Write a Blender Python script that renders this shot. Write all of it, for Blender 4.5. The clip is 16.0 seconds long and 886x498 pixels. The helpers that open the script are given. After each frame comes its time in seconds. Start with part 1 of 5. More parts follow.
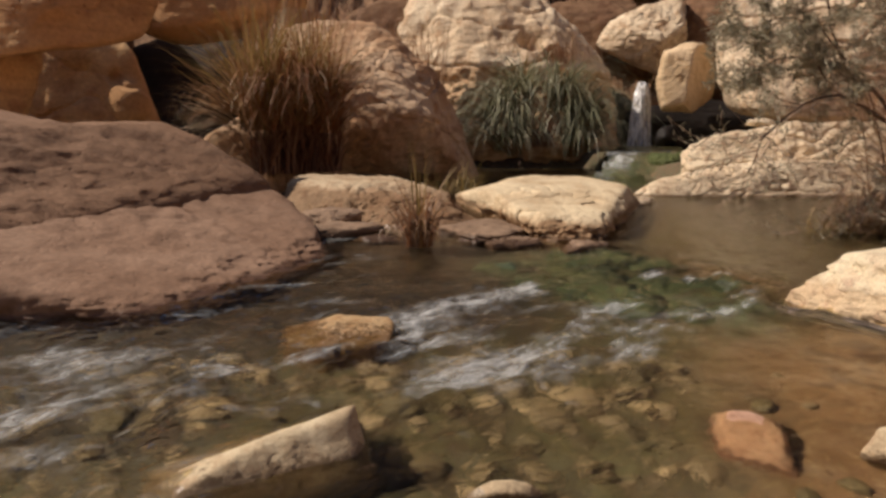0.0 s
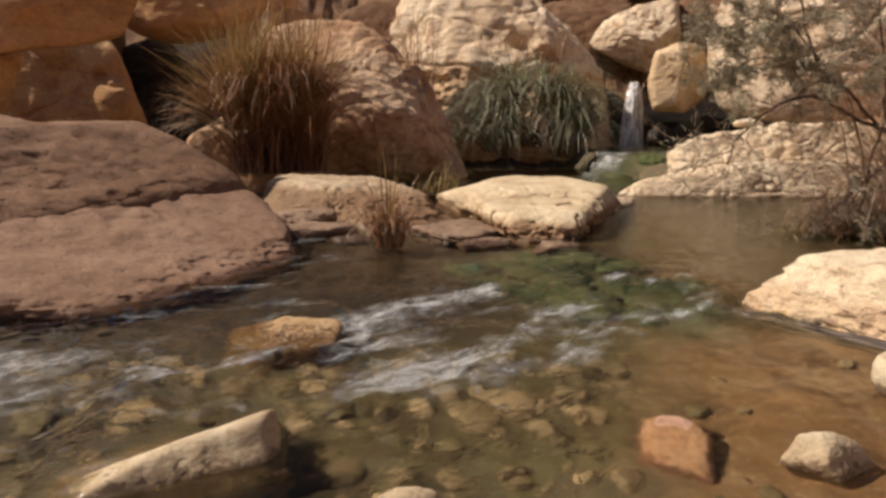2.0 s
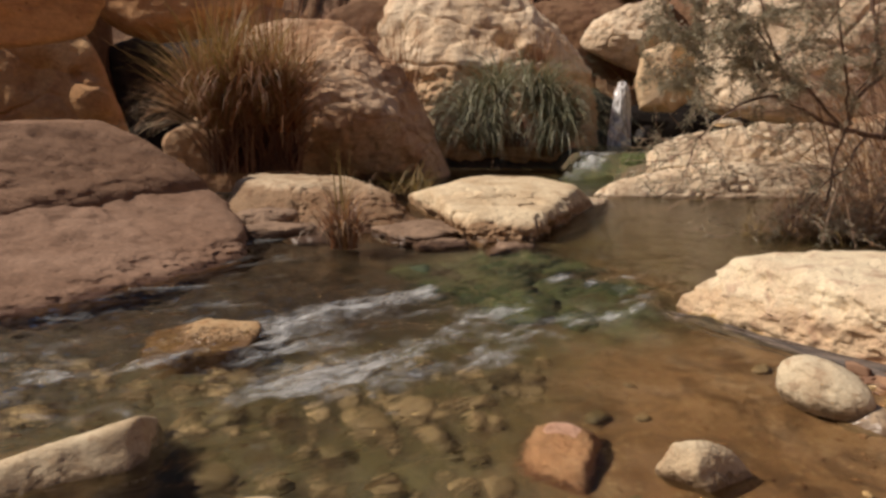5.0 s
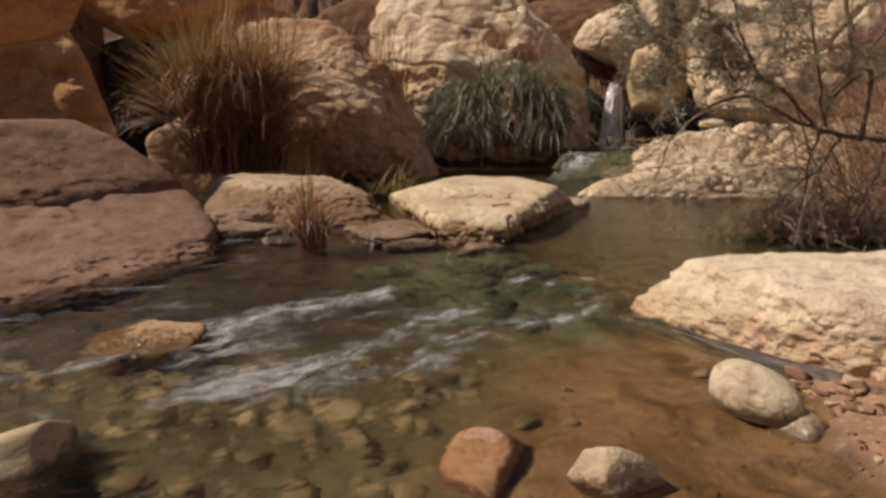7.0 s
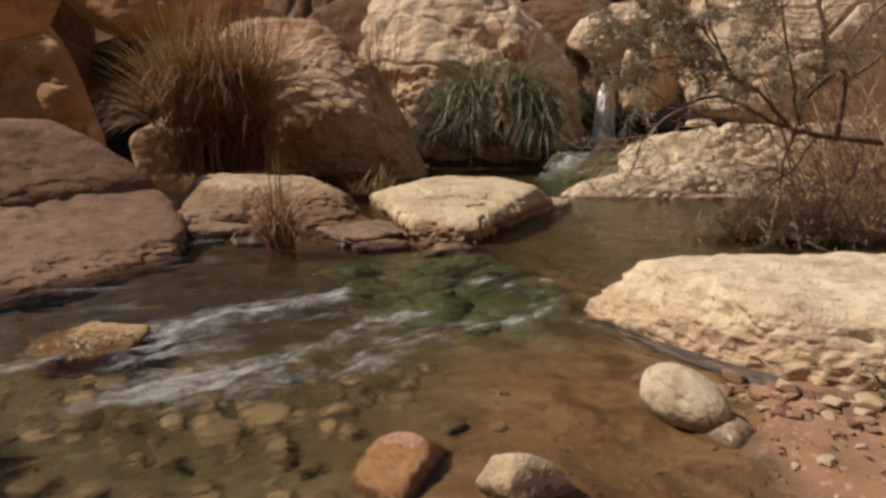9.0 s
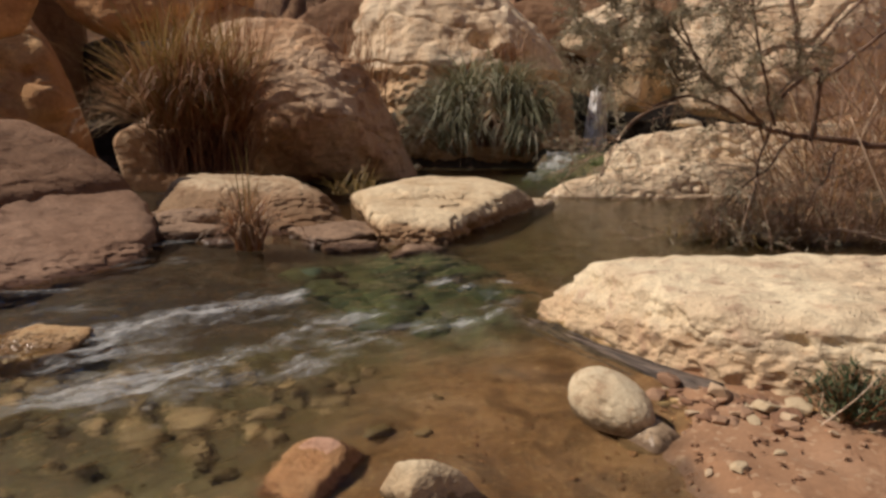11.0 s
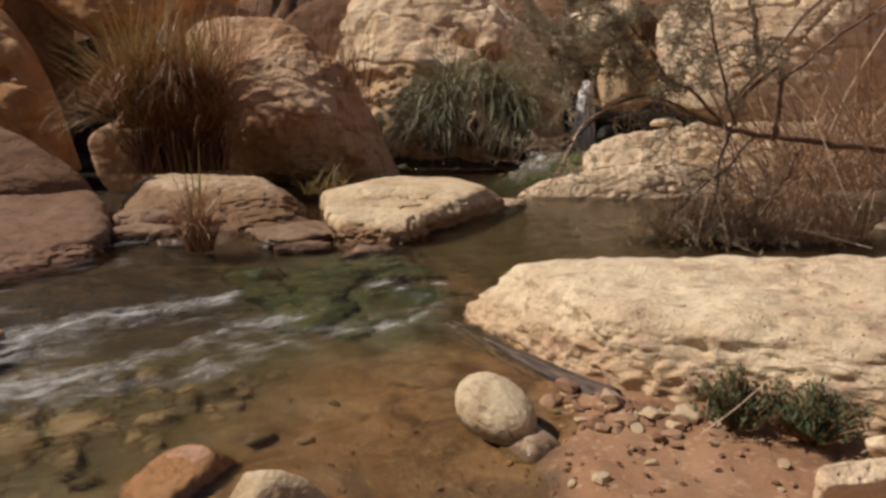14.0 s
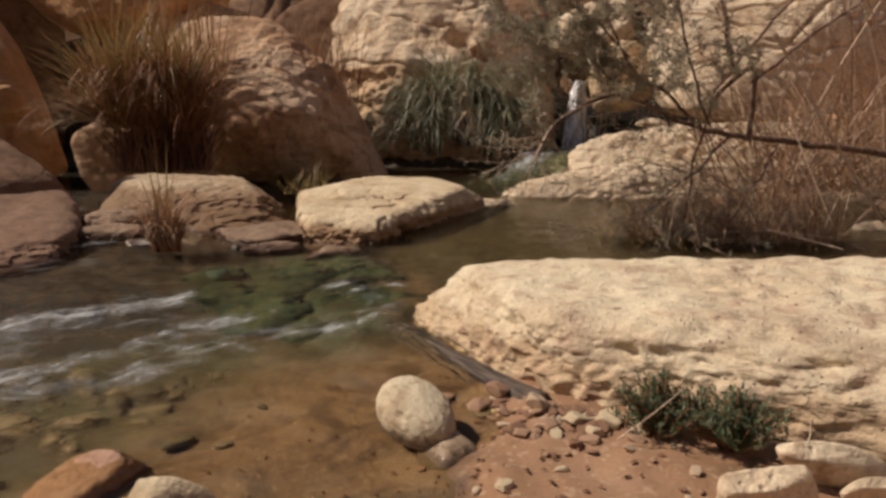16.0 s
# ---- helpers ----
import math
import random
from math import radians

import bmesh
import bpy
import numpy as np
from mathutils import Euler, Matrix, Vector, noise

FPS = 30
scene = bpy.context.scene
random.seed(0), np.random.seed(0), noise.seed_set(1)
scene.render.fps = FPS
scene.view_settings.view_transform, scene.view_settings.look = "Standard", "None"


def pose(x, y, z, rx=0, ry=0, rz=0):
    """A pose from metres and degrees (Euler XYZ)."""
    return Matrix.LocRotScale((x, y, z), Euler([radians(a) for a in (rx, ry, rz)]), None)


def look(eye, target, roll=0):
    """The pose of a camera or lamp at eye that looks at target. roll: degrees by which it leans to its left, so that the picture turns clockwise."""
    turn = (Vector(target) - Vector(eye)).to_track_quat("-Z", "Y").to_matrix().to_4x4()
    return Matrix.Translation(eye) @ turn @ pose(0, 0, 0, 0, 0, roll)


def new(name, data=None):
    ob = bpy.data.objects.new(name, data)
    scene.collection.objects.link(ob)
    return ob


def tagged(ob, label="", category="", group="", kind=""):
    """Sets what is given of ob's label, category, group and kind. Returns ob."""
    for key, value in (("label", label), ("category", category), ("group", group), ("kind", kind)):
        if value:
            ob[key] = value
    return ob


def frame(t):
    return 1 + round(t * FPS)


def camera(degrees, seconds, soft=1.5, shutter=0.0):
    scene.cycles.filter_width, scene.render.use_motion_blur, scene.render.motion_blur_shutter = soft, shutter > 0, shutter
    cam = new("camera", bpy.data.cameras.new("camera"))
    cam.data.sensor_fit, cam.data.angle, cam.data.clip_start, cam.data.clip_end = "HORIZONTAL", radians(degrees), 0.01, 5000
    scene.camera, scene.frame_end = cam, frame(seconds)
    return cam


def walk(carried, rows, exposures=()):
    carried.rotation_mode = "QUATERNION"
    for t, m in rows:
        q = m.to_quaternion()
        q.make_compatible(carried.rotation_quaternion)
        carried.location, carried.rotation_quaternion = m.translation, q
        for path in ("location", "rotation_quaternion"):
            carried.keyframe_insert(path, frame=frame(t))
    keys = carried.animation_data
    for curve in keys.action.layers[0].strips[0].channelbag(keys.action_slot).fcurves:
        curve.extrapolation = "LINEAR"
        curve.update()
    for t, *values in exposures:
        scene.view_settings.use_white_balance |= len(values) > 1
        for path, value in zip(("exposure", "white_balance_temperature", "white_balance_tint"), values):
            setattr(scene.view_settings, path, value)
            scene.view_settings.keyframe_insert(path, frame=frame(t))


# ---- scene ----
cam = camera(68.0, 16.0, soft=3.0)
METRES, EYE, TILT, LEAN, TURN = 1.8, 0.84, -10.3, 0.0, 0.0
ROWS = [
    (0.0, 0.0, 0.0, 0.0, -0.0, 0.0, 0.0),
    (0.5, 0.0296, 0.0032, 0.0008, 0.01, -0.0, -0.04),
    (1.0, 0.0603, 0.0063, 0.0022, 0.03, -0.02, -0.06),
    (1.5, 0.0901, 0.0098, 0.0031, 0.04, -0.0, -0.11),
    (2.0, 0.121, 0.0127, 0.0046, 0.07, -0.03, -0.13),
    (2.5, 0.1516, 0.0165, 0.0051, 0.09, -0.05, -0.12),
    (3.0, 0.1815, 0.0194, 0.0062, 0.11, -0.04, -0.17),
    (3.5, 0.2128, 0.0229, 0.0071, 0.14, -0.06, -0.17),
    (4.0, 0.2428, 0.0265, 0.0088, 0.14, -0.08, -0.21),
    (6.5, 0.3967, 0.046, 0.0138, 0.24, -0.09, -0.33),
    (7.0, 0.428, 0.0504, 0.0151, 0.28, -0.1, -0.35),
    (7.5, 0.4583, 0.0539, 0.0161, 0.28, -0.1, -0.38),
    (8.0, 0.4895, 0.0577, 0.0169, 0.32, -0.11, -0.4),
    (8.5, 0.5207, 0.062, 0.0183, 0.35, -0.11, -0.39),
    (9.0, 0.5519, 0.0665, 0.0193, 0.38, -0.12, -0.4),
    (11.5, 0.7096, 0.0883, 0.0247, 0.57, -0.13, -0.39),
    (12.0, 0.7411, 0.0933, 0.0256, 0.6, -0.14, -0.4),
    (12.5, 0.7724, 0.0975, 0.0272, 0.64, -0.16, -0.39),
    (13.0, 0.8034, 0.1019, 0.0279, 0.66, -0.16, -0.42),
    (13.5, 0.8351, 0.107, 0.0289, 0.7, -0.16, -0.41),
    (14.0, 0.8663, 0.1118, 0.0299, 0.72, -0.16, -0.41),
    (14.5, 0.8973, 0.1165, 0.0308, 0.74, -0.16, -0.43),
    (15.0, 0.9282, 0.1213, 0.0316, 0.75, -0.16, -0.44),
    (15.5, 0.9594, 0.1263, 0.0325, 0.78, -0.17, -0.46),
    (16.0, 0.9905, 0.1317, 0.0331, 0.8, -0.16, -0.47),
]
walk(cam, [(t, pose(0, 0, EYE, TILT, LEAN, TURN) @ pose(METRES * x, METRES * y, METRES * z, 90 + pitch, roll, yaw)) for t, x, y, z, yaw, pitch, roll in ROWS],
     [(0.0, 0.04, 6250, 14), (1.0, 0.14, 6250, 14), (2.0, 0.2, 6250, 14), (3.5, 0.18, 6250, 14), (4.2, 0.12, 6250, 14), (6.5, -0.1, 6250, 14), (9.0, -0.16, 6250, 14), (12.0, -0.1, 6250, 14), (14.0, -0.18, 6250, 14), (16.0, -0.18, 6250, 14)])

# ---- sky and sun ----
SUN = Vector((-0.64, 0.06, 0.765)).normalized()
world = bpy.data.worlds.new("sky")
scene.world = world
world.use_nodes = True
sky = world.node_tree.nodes.new("ShaderNodeTexSky")
sky.sky_type, sky.sun_disc = "NISHITA", False
sky.sun_elevation, sky.sun_rotation = math.asin(SUN.z), math.atan2(SUN.x, SUN.y)
world.node_tree.links.new(sky.outputs[0], world.node_tree.nodes["Background"].inputs[0])
world.node_tree.nodes["Background"].inputs[1].default_value = 0.048
sun = new("sun", bpy.data.lights.new("sun", "SUN"))
sun.data.energy, sun.data.angle, sun.data.color = 4.8, radians(0.6), (1.0, 0.85, 0.67)
sun.matrix_world = look(SUN * 60, (0, 0, 0))

# ---- numbers: noise and smooth steps on arrays ----
_rng = np.random.default_rng(7)
_perm = np.concatenate([_rng.permutation(256)] * 3)
_grad = _rng.normal(size=(256, 3))
_grad /= np.linalg.norm(_grad, axis=1)[:, None]


def wobble(p, seed=0):
    """Smooth gradient noise, about -0.7 to 0.7, at the points p (n x 3)."""
    p = np.asarray(p, float) + seed * 17.31
    i = np.floor(p).astype(int)
    f = p - i
    u = f * f * f * (f * (f * 6 - 15) + 10)
    i &= 255
    total = 0
    for a in (0, 1):
        for b in (0, 1):
            for c in (0, 1):
                h = _perm[_perm[_perm[i[:, 0] + a] + i[:, 1] + b] + i[:, 2] + c]
                g = np.einsum("ij,ij->i", _grad[h], f - (a, b, c))
                w = (u[:, 0] if a else 1 - u[:, 0]) * (u[:, 1] if b else 1 - u[:, 1]) * (u[:, 2] if c else 1 - u[:, 2])
                total = total + w * g
    return total


def fbm(p, octaves=4, seed=0):
    p = np.asarray(p, float)
    return sum(wobble(p * 2.03 ** k, seed + k) * 0.5 ** k for k in range(octaves))


def flat3(x, y, z=0.0):
    x, y = np.broadcast_arrays(np.asarray(x, float), np.asarray(y, float))
    return np.stack([x.ravel(), y.ravel(), np.full(x.size, float(z))], 1)


def step(a, b, x):
    t = np.clip((x - a) / (b - a), 0, 1)
    return t * t * (3 - 2 * t)


# ---- node materials ----
def material(name):
    m = bpy.data.materials.new(name)
    m.use_nodes = True
    return m, m.node_tree, m.node_tree.nodes["Principled BSDF"]


def node(nt, kind, sockets=None, **fields):
    n = nt.nodes.new(kind)
    for k, v in fields.items():
        if k == "operation":
            n.operation = v
        elif k == "blend_type":
            n.blend_type = v
        elif k == "data_type":
            n.data_type = v
        elif k == "attribute_name":
            n.attribute_name = v
        elif k == "feature":
            n.feature = v
    for k, v in (sockets or {}).items():
        if isinstance(v, bpy.types.NodeSocket):
            nt.links.new(v, n.inputs[k])
        else:
            n.inputs[k].default_value = v
    return n


def maths(nt, op, a, b=0.0, c=None):
    s = {0: a, 1: b}
    if c is not None:
        s[2] = c
    return node(nt, "ShaderNodeMath", s, operation=op).outputs[0]


def ramp(nt, value, lo, hi, out0=0.0, out1=1.0):
    n = node(nt, "ShaderNodeMapRange", {"Value": value, "From Min": lo, "From Max": hi, "To Min": out0, "To Max": out1})
    n.interpolation_type = "SMOOTHSTEP"
    return n.outputs[0]


def blend(nt, fac, a, b, how="MIX"):
    n = node(nt, "ShaderNodeMix", None, data_type="RGBA", blend_type=how)
    for sock, v in ((n.inputs[0], fac), (n.inputs[6], a), (n.inputs[7], b)):
        if isinstance(v, bpy.types.NodeSocket):
            nt.links.new(v, sock)
        else:
            sock.default_value = (*v, 1.0) if isinstance(v, tuple) and len(v) == 3 else v
    return n.outputs[2]


def grain(nt, vector, scale, detail=5.0, rough=0.55, distort=0.0):
    return node(nt, "ShaderNodeTexNoise", {"Vector": vector, "Scale": scale, "Detail": detail, "Roughness": rough, "Distortion": distort}).outputs[0]


def place(nt, stretch=(1, 1, 1)):
    """Object coordinates, shifted at random from thing to thing, and stretched."""
    tc = node(nt, "ShaderNodeTexCoord").outputs["Object"]
    rnd = node(nt, "ShaderNodeObjectInfo").outputs["Random"]
    off = maths(nt, "MULTIPLY", rnd, 61.0)
    v = node(nt, "ShaderNodeVectorMath", {0: tc, 1: off}, operation="ADD").outputs[0]
    return node(nt, "ShaderNodeVectorMath", {0: v, 1: stretch}, operation="MULTIPLY").outputs[0]


def rock_material(name, pale, tan, rust, size=1.0, wet=None, bump=0.5, stain=0.5, layers=4.0, tide=None, mud=(0.50, 0.41, 0.38), sheen=0.22):
    """Weathered limestone: blotches, bedding streaks, pits and grain; a wet foot below the height wet."""
    m, nt, bsdf = material(name)
    v = place(nt)
    vl = place(nt, (0.5, 0.5, layers))
    big = grain(nt, v, 0.9 / size, 4, 0.55, 0.6)
    mid = grain(nt, v, 4.5 / size, 6, 0.6, 0.3)
    fine = grain(nt, v, 26 / size, 6, 0.65)
    bed = grain(nt, vl, 1.6 / size, 5, 0.6, 0.8)
    pits = node(nt, "ShaderNodeTexVoronoi", {"Vector": v, "Scale": 11 / size, "Randomness": 1.0}).outputs["Distance"]
    col = blend(nt, ramp(nt, big, 0.38, 0.62), tan, pale)
    col = blend(nt, maths(nt, "MULTIPLY", ramp(nt, mid, 0.50, 0.68), stain), col, rust)
    col = blend(nt, maths(nt, "MULTIPLY", ramp(nt, bed, 0.53, 0.66), 0.45 * stain), col, tuple(c * 0.45 for c in rust))
    col = blend(nt, 1.0, col, node(nt, "ShaderNodeCombineColor", {i: ramp(nt, fine, 0.3, 0.7, 0.86, 1.12) for i in range(3)}).outputs[0], "MULTIPLY")
    hole = ramp(nt, pits, 0.05, 0.22)
    col = blend(nt, maths(nt, "MULTIPLY", maths(nt, "SUBTRACT", 1.0, hole), maths(nt, "MULTIPLY", ramp(nt, mid, 0.5, 0.6), 0.6)), col, tuple(c * 0.35 for c in rust))
    rough = 0.85
    if tide is not None:
        z = node(nt, "ShaderNodeSeparateXYZ", {0: node(nt, "ShaderNodeNewGeometry").outputs["Position"]}).outputs[2]
        flood = ramp(nt, maths(nt, "ADD", z, maths(nt, "MULTIPLY", maths(nt, "SUBTRACT", mid, 0.5), 0.22)), tide - 0.03, tide + 0.02, 1.0, 0.0)
        col = blend(nt, flood, col, blend(nt, 1.0, col, mud, "MULTIPLY"))
    if wet is not None:
        z = node(nt, "ShaderNodeSeparateXYZ", {0: node(nt, "ShaderNodeNewGeometry").outputs["Position"]}).outputs[2]
        soak = ramp(nt, maths(nt, "ADD", z, maths(nt, "MULTIPLY", maths(nt, "SUBTRACT", mid, 0.5), 0.10)), wet, wet + 0.022, 1.0, 0.0)
        col = blend(nt, soak, col, blend(nt, 1.0, col, (0.40, 0.36, 0.34), "MULTIPLY"))
        rough = ramp(nt, soak, 0, 1, 0.85, sheen)
    nt.links.new(col, bsdf.inputs["Base Color"])
    if isinstance(rough, float):
        bsdf.inputs["Roughness"].default_value = rough
    else:
        nt.links.new(rough, bsdf.inputs["Roughness"])
    bsdf.inputs["Specular IOR Level"].default_value = 0.25
    h = maths(nt, "ADD", maths(nt, "MULTIPLY", mid, 1.0), maths(nt, "MULTIPLY", fine, 0.18))
    h = maths(nt, "ADD", h, maths(nt, "MULTIPLY", hole, 0.25))
    h = maths(nt, "ADD", h, maths(nt, "MULTIPLY", bed, 0.6))
    nt.links.new(node(nt, "ShaderNodeBump", {"Height": h, "Strength": bump, "Distance": 0.06 * size}).outputs[0], bsdf.inputs["Normal"])
    return m


CREAM, TAN, RUST = (0.58, 0.47, 0.31), (0.44, 0.32, 0.19), (0.30, 0.165, 0.085)
M_BOULDER = rock_material("boulder_limestone", (0.60, 0.435, 0.285), (0.48, 0.295, 0.165), (0.30, 0.155, 0.075), 1.0, None, 0.95, 0.75)
M_PALE_BOULDER = rock_material("pale_boulder_limestone", (0.76, 0.63, 0.45), (0.66, 0.51, 0.34), (0.44, 0.275, 0.155), 1.1, None, 1.0, 0.8)
M_STAINED_BOULDER = rock_material("stained_boulder_limestone", (0.76, 0.63, 0.45), (0.66, 0.51, 0.34), (0.44, 0.275, 0.155), 1.1, None, 1.0, 0.8, 4.0, 2.15, (0.80, 0.68, 0.57))
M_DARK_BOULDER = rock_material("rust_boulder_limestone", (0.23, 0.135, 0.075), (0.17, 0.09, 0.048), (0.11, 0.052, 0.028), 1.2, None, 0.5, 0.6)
M_SCOOP = rock_material("warm_brown_limestone", (0.61, 0.385, 0.185), (0.50, 0.28, 0.125), (0.34, 0.165, 0.075), 1.2, None, 0.7, 0.6)
M_SLAB = rock_material("pinkish_slab_limestone", (0.285, 0.182, 0.122), (0.235, 0.143, 0.092), (0.145, 0.082, 0.050), 0.9, 0.03, 0.45, 0.5, 3.0)
M_SLAB_TOP = rock_material("brown_slab_limestone", (0.240, 0.143, 0.087), (0.190, 0.109, 0.064), (0.115, 0.062, 0.036), 0.9, 0.03, 0.5, 0.6, 3.0)
M_LEDGE = rock_material("cream_ledge_limestone", (0.78, 0.66, 0.47), (0.64, 0.50, 0.335), (0.33, 0.19, 0.115), 0.42, 0.06, 0.9, 0.7)
M_MID = rock_material("stained_ledge_limestone", (0.50, 0.40, 0.27), (0.38, 0.275, 0.17), (0.27, 0.15, 0.08), 0.6, 0.03, 0.6, 0.6, 4.0, 0.29, (0.54, 0.45, 0.39))
M_LOWROCK = rock_material("brown_wet_limestone", (0.31, 0.215, 0.145), (0.22, 0.148, 0.098), (0.11, 0.068, 0.045), 0.4, 0.045, 0.6, 0.6)
M_FLAT = rock_material("flat_ledge_limestone", (0.66, 0.55, 0.37), (0.54, 0.42, 0.265), RUST, 0.6, 0.04, 0.6, 0.4, 4.0, 0.15, (0.56, 0.46, 0.40))
M_BLOCK = rock_material("yellow_limestone", (0.72, 0.55, 0.35), (0.62, 0.45, 0.26), (0.38, 0.22, 0.10), 1.0, None, 0.4, 0.45)
M_BIG = rock_material("cream_bench_limestone", (0.70, 0.605, 0.425), (0.62, 0.505, 0.345), (0.43, 0.295, 0.205), 0.34, 0.035, 1.0, 0.75, 2.0, 0.17, (0.86, 0.77, 0.71))
M_STONE = rock_material("cream_stone", (0.56, 0.47, 0.32), (0.46, 0.36, 0.23), (0.30, 0.19, 0.11), 0.13, 0.026, 0.3, 0.5)
M_EGG = rock_material("pale_egg_stone", (0.58, 0.50, 0.35), (0.49, 0.395, 0.265), (0.31, 0.20, 0.12), 0.16, 0.050, 0.4, 0.6)
M_AMBER = rock_material("amber_wet_stone", (0.44, 0.31, 0.17), (0.37, 0.24, 0.115), (0.23, 0.105, 0.042), 0.12, 0.034, 0.4, 0.6)
M_RED = rock_material("red_stone", (0.43, 0.270, 0.190), (0.37, 0.215, 0.142), (0.20, 0.10, 0.055), 0.14, -0.06, 0.18, 0.4)
M_BROWNISH = rock_material("brownish_stone", (0.40, 0.31, 0.21), (0.33, 0.245, 0.16), (0.20, 0.13, 0.075), 0.13, 0.035, 0.3, 0.5)
# near black: the shade of the gap is put into this rock's colour
M_GAP_SHADE = rock_material("gap_shade_rock", (0.045, 0.036, 0.034), (0.030, 0.024, 0.022), (0.018, 0.013, 0.011), 0.8, None, 0.6, 0.5)
M_MOSS = rock_material("mossy_rock", (0.09, 0.105, 0.036), (0.052, 0.07, 0.022), (0.05, 0.05, 0.02), 0.35, None, 0.7, 0.6)
# wet rock, darkened further to carry the shade of the recesses round the fall
M_WET_SHADE = rock_material("wet_shade_rock", (0.032, 0.026, 0.022), (0.022, 0.017, 0.014), (0.018, 0.013, 0.01), 0.6, 5.0, 0.5, 0.5, sheen=0.6)
M_DROWNED = rock_material("dark_green_moss", (0.088, 0.104, 0.052), (0.032, 0.047, 0.024), (0.018, 0.020, 0.011), 0.25, None, 0.8, 0.6)


def cobble_material():
    m, nt, bsdf = material("streambed_cobble")
    v = place(nt)
    rnd = node(nt, "ShaderNodeObjectInfo").outputs["Random"]
    n = grain(nt, v, 14, 5)
    fine = grain(nt, v, 80, 5)
    col = blend(nt, ramp(nt, rnd, 0.2, 0.5), (0.12, 0.092, 0.052), (0.21, 0.155, 0.098))
    col = blend(nt, ramp(nt, rnd, 0.6, 0.95), col, (0.40, 0.30, 0.20))
    col = blend(nt, ramp(nt, n, 0.48, 0.7, 0, 0.6), col, (0.12, 0.10, 0.035))
    col = blend(nt, 0.35, col, fine, "OVERLAY")
    nt.links.new(col, bsdf.inputs["Base Color"])
    bsdf.inputs["Roughness"].default_value = 0.55
    nt.links.new(node(nt, "ShaderNodeBump", {"Height": n, "Strength": 0.4, "Distance": 0.012}).outputs[0], bsdf.inputs["Normal"])
    return m


def pebble_material():
    m, nt, bsdf = material("dry_pebble")
    v = place(nt)
    rnd = node(nt, "ShaderNodeObjectInfo").outputs["Random"]
    isl = node(nt, "ShaderNodeNewGeometry").outputs["Random Per Island"]
    r = maths(nt, "FRACT", maths(nt, "ADD", rnd, isl))
    col = blend(nt, ramp(nt, r, 0.1, 0.7), (0.22, 0.118, 0.068), (0.36, 0.225, 0.14))
    col = blend(nt, ramp(nt, r, 0.72, 0.95), col, (0.58, 0.46, 0.31))
    n = grain(nt, v, 60, 5)
    col = blend(nt, 0.4, col, n, "OVERLAY")
    nt.links.new(col, bsdf.inputs["Base Color"])
    bsdf.inputs["Roughness"].default_value = 0.85
    nt.links.new(node(nt, "ShaderNodeBump", {"Height": n, "Strength": 0.4, "Distance": 0.006}).outputs[0], bsdf.inputs["Normal"])
    return m


